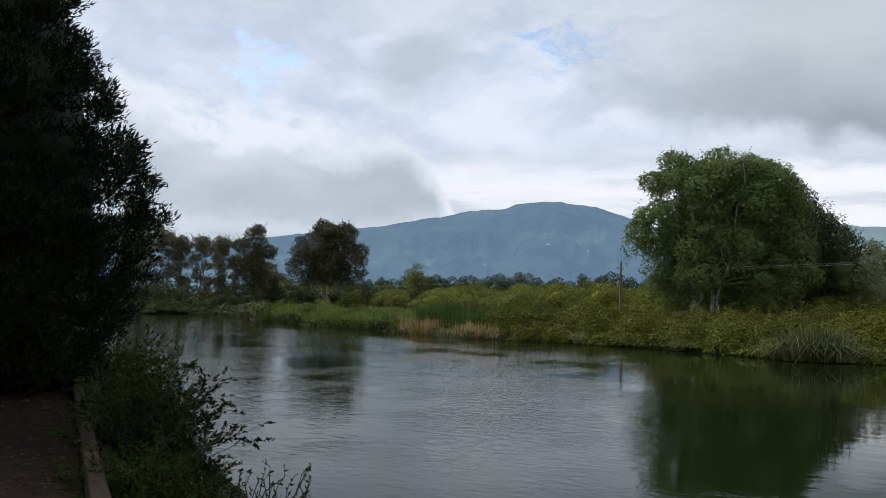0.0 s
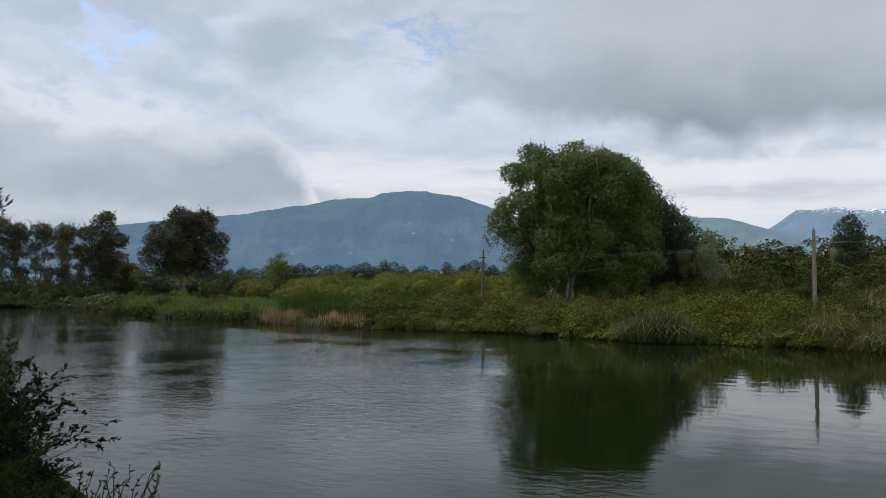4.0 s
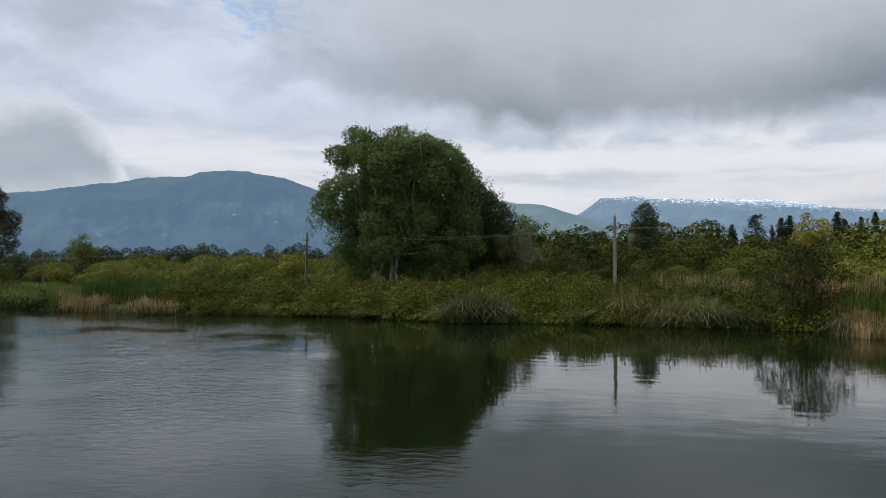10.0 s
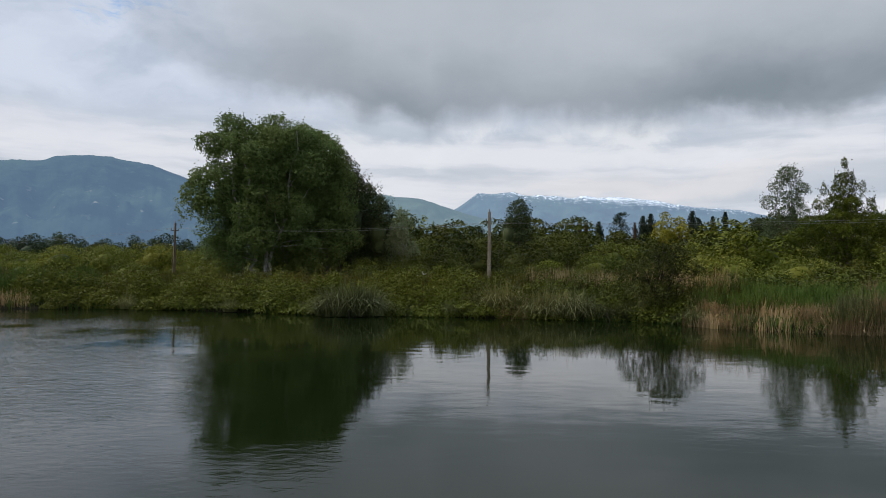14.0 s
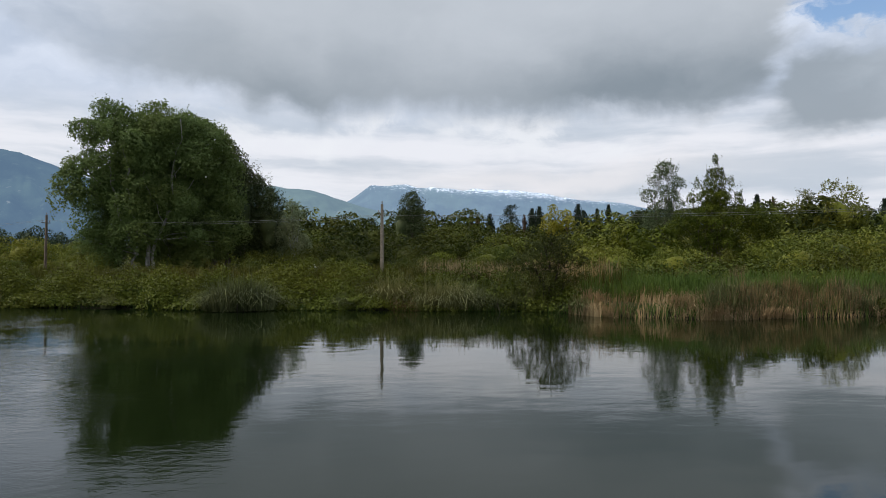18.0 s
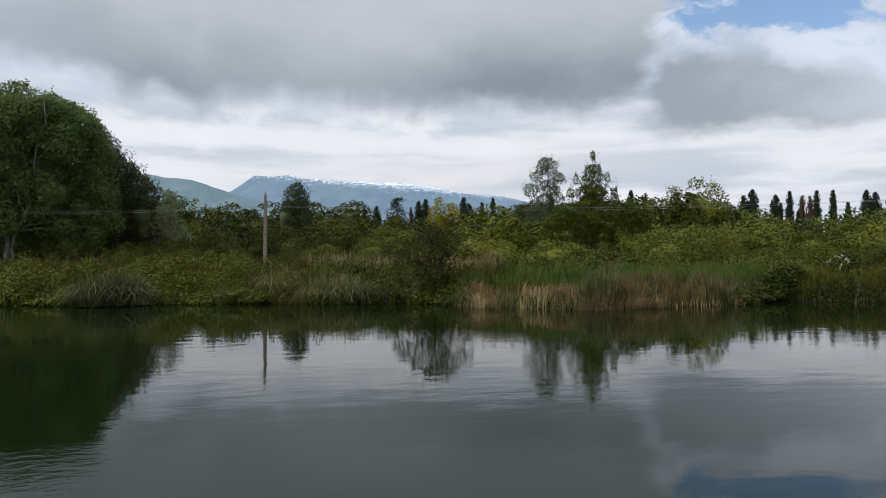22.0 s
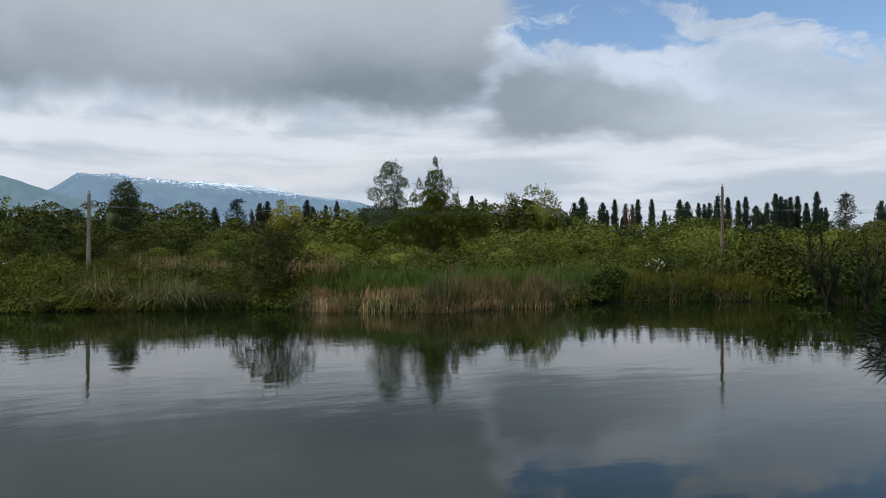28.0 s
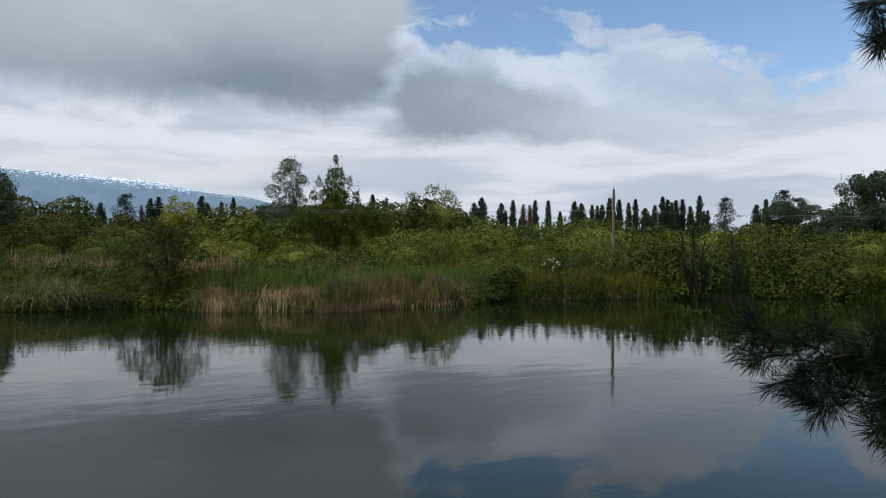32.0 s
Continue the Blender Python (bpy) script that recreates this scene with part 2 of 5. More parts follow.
CEDAR = foliage("cedar_needle", (0.016, 0.032, 0.020), (0.040, 0.062, 0.038), through_light=0.1)
UNDERGROWTH = foliage("undergrowth_leaf", (0.0221, 0.0357, 0.0110), (0.0935, 0.1148, 0.0425))
GRASS = foliage("shore_grass", (0.0508, 0.0870, 0.0145), (0.2175, 0.2755, 0.0653))
OLIVE = foliage("olive_leaf", (0.0280, 0.0360, 0.0060), (0.1250, 0.1350, 0.0280))
PINEFAR = foliage("distant_pine_leaf", (0.0203, 0.0377, 0.0174), (0.0580, 0.0841, 0.0377), through_light=0.1)
BROWN = foliage("withered_cypress_leaf", (0.040, 0.026, 0.016), (0.095, 0.064, 0.042))
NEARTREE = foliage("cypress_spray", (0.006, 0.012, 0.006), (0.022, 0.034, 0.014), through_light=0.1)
NEARBUSH = foliage("bank_shrub_leaf", (0.0064, 0.0144, 0.0024), (0.0420, 0.0735, 0.0135), rough=0.75)
BRAMBLE = foliage("bramble_leaf", (0.0202, 0.0351, 0.0025), (0.1023, 0.1238, 0.0131))
MEADOW = foliage("meadow_grass", (0.0376, 0.0433, 0.0057), (0.1399, 0.1316, 0.0199))
SEDGE = foliage("green_sedge", (0.0243, 0.0558, 0.0087), (0.0932, 0.1487, 0.0288))
TUSSOCK = foliage("tussock_grass", (0.0560, 0.0680, 0.0240), (0.2200, 0.2350, 0.0980))
REED = foliage("dead_reed", (0.1450, 0.1030, 0.0500), (0.4100, 0.3130, 0.1720), rough=0.8)
BLOSSOM = foliage("white_blossom", (0.45, 0.44, 0.36), (0.70, 0.69, 0.60))
NEEDLE = foliage("pine_needle", (0.006, 0.013, 0.007), (0.024, 0.040, 0.018), through_light=0.08)
BARK = surface("grey_brown_bark", (0.07, 0.055, 0.042), (0.20, 0.17, 0.135), 6, stretch=(1, 1, 0.25))
PALEBARK = surface("pale_poplar_bark", (0.16, 0.15, 0.13), (0.42, 0.40, 0.35), 5, stretch=(1, 1, 0.3))
DARKBARK = surface("dark_bark", (0.022, 0.017, 0.013), (0.065, 0.050, 0.038), 9, stretch=(1, 1, 0.3))
CONCRETE = surface("weathered_concrete", (0.15, 0.122, 0.09), (0.31, 0.262, 0.20), 12)
OLDWOOD = surface("weathered_pole_timber", (0.095, 0.068, 0.048), (0.24, 0.18, 0.135), 10, stretch=(1, 1, 0.1))
TIMBER = surface("brown_timber", (0.020, 0.011, 0.006), (0.052, 0.030, 0.015), 9, stretch=(0.15, 1, 1))
STEEL = surface("rusty_steel", (0.05, 0.04, 0.035), (0.14, 0.10, 0.08), 20, rough=0.6)
CERAMIC = surface("insulator_ceramic", (0.20, 0.16, 0.13), (0.35, 0.30, 0.26), 15, rough=0.25)
CABLE = surface("aluminium_cable", (0.14, 0.14, 0.14), (0.28, 0.28, 0.28), 8, rough=0.45)


# ---- geometry helpers ----
def lattice(x, y, seed=0):
    """Smooth value noise, 0 to 1, on arrays."""
    xi, yi = np.floor(x).astype(np.int64), np.floor(y).astype(np.int64)
    xf, yf = x - xi, y - yi
    u, v = xf * xf * (3 - 2 * xf), yf * yf * (3 - 2 * yf)

    def h(a, b):
        k = (a * 374761393 + b * 668265263 + seed * 974711) & 0x7FFFFFFF
        k = ((k ^ (k >> 13)) * 1274126177) & 0x7FFFFFFF
        return (k & 0xFFFF) / 65535.0

    return (h(xi, yi) * (1 - u) + h(xi + 1, yi) * u) * (1 - v) + (h(xi, yi + 1) * (1 - u) + h(xi + 1, yi + 1) * u) * v


def fbm(x, y, octaves=5, seed=0):
    s, a, k = 0.0, 0.5, 1.0
    for i in range(octaves):
        s = s + a * lattice(x * k, y * k, seed + i)
        a, k = a * 0.5, k * 2.03
    return s


def quads(name, verts, faces, mat, smooth=False):
    """A mesh from arrays of corners and of four- or three-cornered faces."""
    verts, faces = np.asarray(verts, dtype=np.float32), np.asarray(faces, dtype=np.int32)
    me = bpy.data.meshes.new(name)
    n, k = faces.shape
    me.vertices.add(len(verts))
    me.vertices.foreach_set("co", verts.ravel())
    me.loops.add(n * k)
    me.loops.foreach_set("vertex_index", faces.ravel())
    me.polygons.add(n)
    me.polygons.foreach_set("loop_start", np.arange(0, n * k, k, dtype=np.int32))
    me.polygons.foreach_set("use_smooth", np.full(n, smooth))
    me.materials.append(mat)
    me.update(calc_edges=True)
    return me


def part(name, mesh, parent, label=""):
    ob = new(name, mesh)
    ob.parent = parent
    return tagged(ob, label)


def thing(name, label, category, group="", kind=""):
    return tagged(new(name), label, category, group, kind)


def unit(v):
    return v / np.maximum(np.linalg.norm(v, axis=-1, keepdims=True), 1e-6)


def leaf_mesh(name, at, along, size, mat, slim=0.55, facing=None, pointed=False):
    """Leaves as folded lozenges: base, two sides, tip. facing: the way that their upper sides tend to face."""
    n = len(at)
    along = unit(along)
    if facing is None:
        side = unit(np.cross(along, unit(rng.normal(size=(n, 3)))))
    else:
        face = unit(unit(facing) + rng.normal(size=(n, 3)) * 0.52)
        along = unit(along + rng.normal(size=(n, 3)) * 0.5)
        along = unit(along - face * (along * face).sum(-1, keepdims=True) * 0.85)
        side = unit(np.cross(along, face))
    lift = np.cross(side, along)
    L = (size * rng.uniform(0.7, 1.3, n))[:, None]
    W = L * slim * 0.5
    base = at - along * L * 0.5
    tip = at + along * L * 0.5
    mid = at + lift * L * 0.10
    if np.max(size) >= 0.125 or pointed:
        # far plants: one pointed blade a leaf is all that can be told apart
        v = np.stack([base + side * W, tip + lift * L * 0.08, base - side * W], 1).reshape(-1, 3)
        return quads(name, v, np.arange(3 * n).reshape(n, 3), mat)
    v = np.stack([base, mid + side * W, tip, mid - side * W], 1).reshape(-1, 3)
    f = np.arange(4 * n).reshape(n, 4)
    return quads(name, v, f, mat)


def clumps(centres, radius, per, hollow=0.45):
    """Leaf places in clumps round the centres, with the way out of each clump."""
    centres = np.asarray(centres, dtype=float)
    n = len(centres)
    radius = np.broadcast_to(np.asarray(radius, dtype=float), (n,))
    d = unit(rng.normal(size=(n, per, 3)))
    r = (hollow + (1 - hollow) * rng.random((n, per, 1)) ** 0.7) * rng.uniform(0.75, 1.25, (n, per, 1))
    off = d * r * radius[:, None, None]
    off[..., 2] *= 0.75
    return (centres[:, None] + off).reshape(-1, 3), d.reshape(-1, 3)


def tubes(name, runs, mat, sides=6):
    """Tapered, bent round pieces (trunks, limbs, twigs) as one mesh. A run: points and radii."""
    V, F, base = [], [], 0
    for pts, rad in runs:
        pts = np.asarray(pts, dtype=float)
        rad = np.asarray(rad, dtype=float)
        tan = np.gradient(pts, axis=0)
        tan = unit(tan)
        ref = np.where(np.abs(tan[:, 2:3]) > 0.9, np.array([[1.0, 0, 0]]), np.array([[0, 0, 1.0]]))
        u = unit(np.cross(tan, ref))
        v = np.cross(tan, u)
        a = np.arange(sides) * 2 * math.pi / sides
        ring = pts[:, None] + rad[:, None, None] * (u[:, None] * np.cos(a)[None, :, None] + v[:, None] * np.sin(a)[None, :, None])
        V.append(ring.reshape(-1, 3))
        n = len(pts)
        i, j = np.meshgrid(np.arange(n - 1), np.arange(sides), indexing="ij")
        k = (j + 1) % sides
        F.append((np.stack([i * sides + j, i * sides + k, (i + 1) * sides + k, (i + 1) * sides + j], -1).reshape(-1, 4)) + base)
        base += n * sides
    return quads(name, np.concatenate(V), np.concatenate(F), mat, True)


def bend(a, b, r0, r1, n=6, sag=0.12):
    """A limb from a to b that bows and wavers."""
    a, b = np.asarray(a, dtype=float), np.asarray(b, dtype=float)
    s = np.linspace(0, 1, n)[:, None]
    L = np.linalg.norm(b - a)
    p = a + (b - a) * s + np.array([0, 0, 1.0]) * np.sin(s * math.pi) * L * sag
    p[1:-1] += rng.normal(size=(n - 2, 3)) * L * 0.025
    return p, np.linspace(r0, r1, n)


def scatter(template, poses):
    for m in poses[1:]:
        copy_thing(template, m)
    template.matrix_basis = poses[0]


def place(az, d, size=1.0, tall=1.0, z=None, turn=None):
    p = polar(az, d)
    p.z = ground_z(p.x, p.y) - 0.05 if z is None else z
    return Matrix.LocRotScale(p, Euler((0, 0, rng.uniform(0, 6.28) if turn is None else turn)), (size, size, size * tall))


# ---- ground, water ----
SHORE_AZ = [-75, -58, -52.3, -50, -47, -45.5, -44.6, -39.7, -34.3, -29.3, -23.3, -15.5, -7.5, 0, 7, 12.5, 18, 20, 22.5, 28, 32, 34, 39, 41, 44, 46.5, 51, 59, 69, 90, 120]
SHORE_D = [140, 125, 114, 114, 113, 100, 84, 73, 63, 55.5, 54, 50, 45.5, 44, 43.3, 42.6, 42.5, 41.5, 39.8, 39, 39.4, 40.9, 43.6, 45.5, 50, 50, 51.5, 57, 64, 70, 60]
BANK = np.array([0.523, 0.852])


def shore(az):
    return np.interp(az, SHORE_AZ, SHORE_D)


def ground_z(x, y):
    x, y = np.asarray(x, dtype=float), np.asarray(y, dtype=float)
    s = x * BANK[0] + y * BANK[1]
    rough = fbm(x * 0.7, y * 0.7, 3, 5) - 0.45
    s = s + (fbm(x * 0.25 + 9, y * 0.25, 3, 3) - 0.45) * 0.8
    near = np.interp(s, [-60, 0.3, 0.8, 2.7, 5.0], [1.8, 1.45, 1.30, 0.0, -0.9])
    az, d = np.degrees(np.arctan2(x, y)), np.hypot(x, y)
    e = d - shore(az) - (fbm(x * 0.3, y * 0.3, 3, 8) - 0.45) * 2.0
    far = np.interp(e, [-4, 0, 1.2, 6, 40, 400], [-0.9, 0.0, 0.55, 1.0, 1.4, 2.0])
    z = np.maximum(near, far)
    return z + rough * np.where(z > 0.2, 0.12, 0.02) * np.where(d < 400, 1, 0)


def ground_material():
    mat, n, b = material("bank_soil_and_turf")
    geo = n.add("ShaderNodeNewGeometry")
    sp = n.add("ShaderNodeSeparateXYZ")
    n.put(sp.inputs[0], geo.outputs["Position"])
    px, py, pz = sp.outputs
    g = n.noise(geo.outputs["Position"], 7.0, 6, 0.65)
    s = n.noise(geo.outputs["Position"], 0.25, 4)
    turf = n.mix(n.ramp(g, 0.3, 0.7), (0.028, 0.040, 0.012), (0.075, 0.092, 0.028))
    turf = n.mix(n.ramp(s, 0.45, 0.65), turf, (0.060, 0.052, 0.026))
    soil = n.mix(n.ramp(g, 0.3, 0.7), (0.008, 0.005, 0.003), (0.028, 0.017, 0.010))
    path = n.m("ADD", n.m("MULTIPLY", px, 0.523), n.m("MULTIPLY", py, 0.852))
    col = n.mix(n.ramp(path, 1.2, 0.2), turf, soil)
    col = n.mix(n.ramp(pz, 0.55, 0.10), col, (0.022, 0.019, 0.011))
    n.put(b.inputs["Base Color"], col)
    b.inputs["Roughness"].default_value = 0.95
    b.inputs["Specular IOR Level"].default_value = 0.08
    bp = n.add("ShaderNodeBump")
    bp.inputs["Strength"].default_value = 0.6
    bp.inputs["Distance"].default_value = 0.05
    n.put(bp.inputs["Height"], g)
    n.put(b.inputs["Normal"], bp.outputs[0])
    return mat


def build_ground():
    radii = np.concatenate([[0.0], np.linspace(0.6, 20, 34), np.linspace(21, 36, 8), np.linspace(37, 70, 40), np.geomspace(72, 4900, 50)])
    az = np.arange(0, 320) * radians(360 / 320)
    R, A = np.meshgrid(radii, az, indexing="ij")
    x, y = R * np.sin(A), R * np.cos(A)
    v = np.stack([x, y, ground_z(x, y)], -1).reshape(-1, 3)
    n, k = len(radii), len(az)
    i, j = np.meshgrid(np.arange(n - 1), np.arange(k), indexing="ij")
    f = np.stack([i * k + j, i * k + (j + 1) % k, (i + 1) * k + (j + 1) % k, (i + 1) * k + j], -1).reshape(-1, 4)
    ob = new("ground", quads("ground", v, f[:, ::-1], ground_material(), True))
    tagged(ob, "grassy banks and brown dirt path round the pond", "ground", kind="structure")


def water_material():
    mat, n, b = material("pond_water")
    geo = n.add("ShaderNodeNewGeometry")
    pos = geo.outputs["Position"]
    b.inputs["Base Color"].default_value = (0.0075, 0.0130, 0.0035, 1)
    b.inputs["Roughness"].default_value = 0.02
    b.inputs["IOR"].default_value = 1.333
    b.inputs["Specular IOR Level"].default_value = 0.30
    b.inputs["Specular Tint"].default_value = (0.86, 0.99, 1.0, 1)
    sp = n.add("ShaderNodeSeparateXYZ")
    n.put(sp.inputs[0], pos)
    # wind ruffles the open western side, the lee of the eastern bank lies calm
    east = n.m("ADD", n.m("ADD", sp.outputs[0], n.m("MULTIPLY", sp.outputs[1], 0.22)), n.m("MULTIPLY", n.m("SUBTRACT", n.noise(pos, 0.09, 3), 0.5), 22.0))
    wind = n.ramp(east, 4.0, -9.0, 0.10, 1.0)
    mp = n.add("ShaderNodeMapping")
    mp.inputs["Rotation"].default_value = (0, 0, radians(24))
    mp.inputs["Scale"].default_value = (0.55, 1.0, 1.0)
    n.put(mp.inputs[0], pos)
    small = n.noise(mp.outputs[0], 4.4, 4, 0.60, 0.4)
    large = n.noise(mp.outputs[0], 1.25, 1.5, 0.45)
    swell = n.ramp(n.noise(pos, 0.07, 2), 0.40, 0.60, 0.35, 1.0)
    bands = n.ramp(n.noise(pos, 0.16, 3), 0.38, 0.60, 0.22, 1.0)
    h = n.m("ADD", n.m("MULTIPLY", n.m("MULTIPLY", small, wind), n.m("MULTIPLY", bands, 0.025)), n.m("MULTIPLY", n.m("MULTIPLY", large, swell), 0.0065))
    bp = n.add("ShaderNodeBump")
    bp.inputs["Strength"].default_value = 1.0
    bp.inputs["Distance"].default_value = 1.0
    n.put(bp.inputs["Height"], h)
    n.put(b.inputs["Normal"], bp.outputs[0])
    return mat


def build_water():
    c = np.array([(-150, -60, 0), (150, -60, 0), (150, 150, 0), (-150, 150, 0)])
    ob = new("water", quads("water", c, [[0, 1, 2, 3]], water_material()))
    tagged(ob, "dark green pond water, rippled by light wind", "water", kind="structure")


# ---- distance: mountains ----
def haze_slope_material(name, low, high, haze_glow, strength, snow=None):
    """Wooded far slopes; a bluish glow stands in for haze over kilometres."""
    mat, n, b = material(name)
    geo = n.add("ShaderNodeNewGeometry")
    sp = n.add("ShaderNodeSeparateXYZ")
    n.put(sp.inputs[0], geo.outputs["Position"])
    g = n.noise(geo.outputs["Position"], 0.006, 7, 0.6)
    k = n.noise(geo.outputs["Position"], 0.03, 6, 0.65)
    col = n.mix(n.ramp(g, 0.35, 0.65), low, high)
    tone = n.noise(geo.outputs["Position"], 0.0022, 5, 0.6)
    col = n.mix(n.m("MULTIPLY", n.ramp(tone, 0.46, 0.62), 0.30), col, (0.085, 0.120, 0.070))
    col = n.mix(n.m("MULTIPLY", n.ramp(k, 0.57, 0.70), 0.30), col, (0.11, 0.13, 0.09))
    # clearings and hamlets low on the slope
    spots = n.m("MULTIPLY", n.ramp(n.noise(geo.outputs["Position"], 0.021, 3, 0.6), 0.66, 0.72), n.m("MULTIPLY", n.ramp(sp.outputs[2], 90.0, 140.0), n.ramp(sp.outputs[2], 290.0, 220.0)))
    col = n.mix(n.m("MULTIPLY", spots, 0.4), col, (0.42, 0.38, 0.33))
    if snow:
        lo, hi = snow
        q = n.noise(geo.outputs["Position"], 0.075, 5, 0.7)
        h = n.m("ADD", sp.outputs[2], n.m("ADD", n.m("MULTIPLY", n.m("SUBTRACT", k, 0.5), 120.0), n.m("MULTIPLY", n.m("SUBTRACT", q, 0.5), 330.0)))
        h = n.m("ADD", h, n.m("MULTIPLY", n.m("SUBTRACT", sp.outputs[0], 383.0), 0.085))
        white = n.ramp(h, lo, hi)
        col = n.mix(white, col, (0.85, 0.87, 0.90))
    n.put(b.inputs["Base Color"], col)
    b.inputs["Roughness"].default_value = 1.0
    b.inputs["Specular IOR Level"].default_value = 0.0
    # distance haze is put in as even emission, the slopes themselves give no light
    b.inputs["Emission Color"].default_value = (*haze_glow, 1)
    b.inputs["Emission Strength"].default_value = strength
    return mat


def mountain(name, label, az, te, ridge, foot, mat, seed, rugged):
    """A ridge given by bearing and rise, sloping down to its foot towards the pond."""
    a = np.arange(az[0], az[-1] + 0.01, 0.12)
    t = np.interp(a, az, te)
    t = t + (fbm(a * 0.9, a * 0 + seed, 5, seed) - 0.48) * rugged
    rows_ = np.concatenate([np.linspace(0, 1, 26), [1.04, 1.10]])
    V = []
    for s in rows_:
        d = foot + (ridge - foot) * s + (fbm(a * 0.5, a * 0 + s * 5, 3, seed + 4) - 0.45) * 150 * min(s, 1) * (1 - min(s, 1)) * 4
        up = min(s, 1) ** 1.15
        z = EYE + t * ridge * up - max(0, s - 1) * ridge * 0.5
        z = np.where(s < 0.02, -5, z)
        gully = (fbm(a * 0.8, a * 0 + s * 6 + seed, 5, seed + 9) - 0.47) * ridge * 0.034 * math.sin(min(s, 1) * math.pi)
        r = np.radians(a)
        V.append(np.stack([d * np.sin(r), d * np.cos(r), z + gully], -1))
    V = np.stack(V)
    n, k = V.shape[:2]
    i, j = np.meshgrid(np.arange(n - 1), np.arange(k - 1), indexing="ij")
    f = np.stack([i * k + j, i * k + j + 1, (i + 1) * k + j + 1, (i + 1) * k + j], -1).reshape(-1, 4)
    ob = new(name, quads(name, V.reshape(-1, 3), f, mat, True))
    tagged(ob, label, "mountain", kind="structure")


build_ground()
build_water()
SLOPE = haze_slope_material("hazy_wooded_slope", (0.010, 0.018, 0.016), (0.030, 0.046, 0.034), (0.098, 0.160, 0.250), 1.0)
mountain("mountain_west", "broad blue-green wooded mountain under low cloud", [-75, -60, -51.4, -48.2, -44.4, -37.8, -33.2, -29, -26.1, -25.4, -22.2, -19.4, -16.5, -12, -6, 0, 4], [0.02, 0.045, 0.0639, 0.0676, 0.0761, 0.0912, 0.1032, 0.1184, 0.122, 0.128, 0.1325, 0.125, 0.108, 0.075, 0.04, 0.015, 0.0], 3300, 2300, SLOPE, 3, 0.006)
SLOPE2 = haze_slope_material("hazy_green_ridge", (0.028, 0.045, 0.036), (0.060, 0.085, 0.060), (0.145, 0.212, 0.275), 1.0)
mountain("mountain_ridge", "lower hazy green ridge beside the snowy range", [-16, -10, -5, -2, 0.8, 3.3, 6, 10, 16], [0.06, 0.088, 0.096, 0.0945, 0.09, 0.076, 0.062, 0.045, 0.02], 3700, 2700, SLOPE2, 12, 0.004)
SNOWY = haze_slope_material("hazy_snowy_range", (0.028, 0.042, 0.045), (0.055, 0.080, 0.075), (0.165, 0.240, 0.345), 1.0, (446, 470))
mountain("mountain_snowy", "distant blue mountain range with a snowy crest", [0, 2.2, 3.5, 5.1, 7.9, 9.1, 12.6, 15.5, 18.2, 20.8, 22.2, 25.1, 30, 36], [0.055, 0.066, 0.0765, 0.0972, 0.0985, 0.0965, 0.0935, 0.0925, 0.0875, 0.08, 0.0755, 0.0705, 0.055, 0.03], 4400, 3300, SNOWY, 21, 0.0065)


# ---- plants: kinds ----
def dome_points(n, rx, ry, rz, low=0.0, lump=0.25, seed=1, inner=0.55):
    """Clump centres filling a lumpy dome, thicker towards its skin."""
    d = unit(rng.normal(size=(n, 3)))
    d[:, 2] = np.abs(d[:, 2]) * (1 - low) - low * rng.random(n)
    d = unit(d)
    a = np.arctan2(d[:, 1], d[:, 0])
    skin = 1 + (fbm(a * 1.3 + seed * 7, d[:, 2] * 2.5 + seed, 3, seed) - 0.45) * 2 * lump
    r = (inner + (1 - inner) * rng.random(n) ** 0.6) * skin
    return d * r[:, None] * np.array([rx, ry, rz])


HEIGHT = {}


def lobes_on(blobs, n, size):
    """Leafy masses broken up into many smaller rounded lobes on their skins: middles and half sizes."""
    B = np.array(blobs, dtype=float)
    weight = (B[:, 3] * B[:, 5]) ** 1.0
    pick = rng.choice(len(B), n, p=weight / weight.sum())
    d = unit(rng.normal(size=(n, 3)) + np.array([0, 0, 0.25]))
    R = size * rng.uniform(0.62, 1.38, (n, 1)) * np.array([[1.05, 1.05, 0.85]])
    R = np.minimum(R, B[pick, 3:] * 0.8)
    r = np.where(rng.random(n) < 0.78, rng.uniform(0.80, 1.10, n), rng.uniform(0.3, 0.8, n))[:, None]
    C = B[pick, :3] + d * r * np.maximum(B[pick, 3:] - R * 0.70, B[pick, 3:] * 0.3)
    return C, R


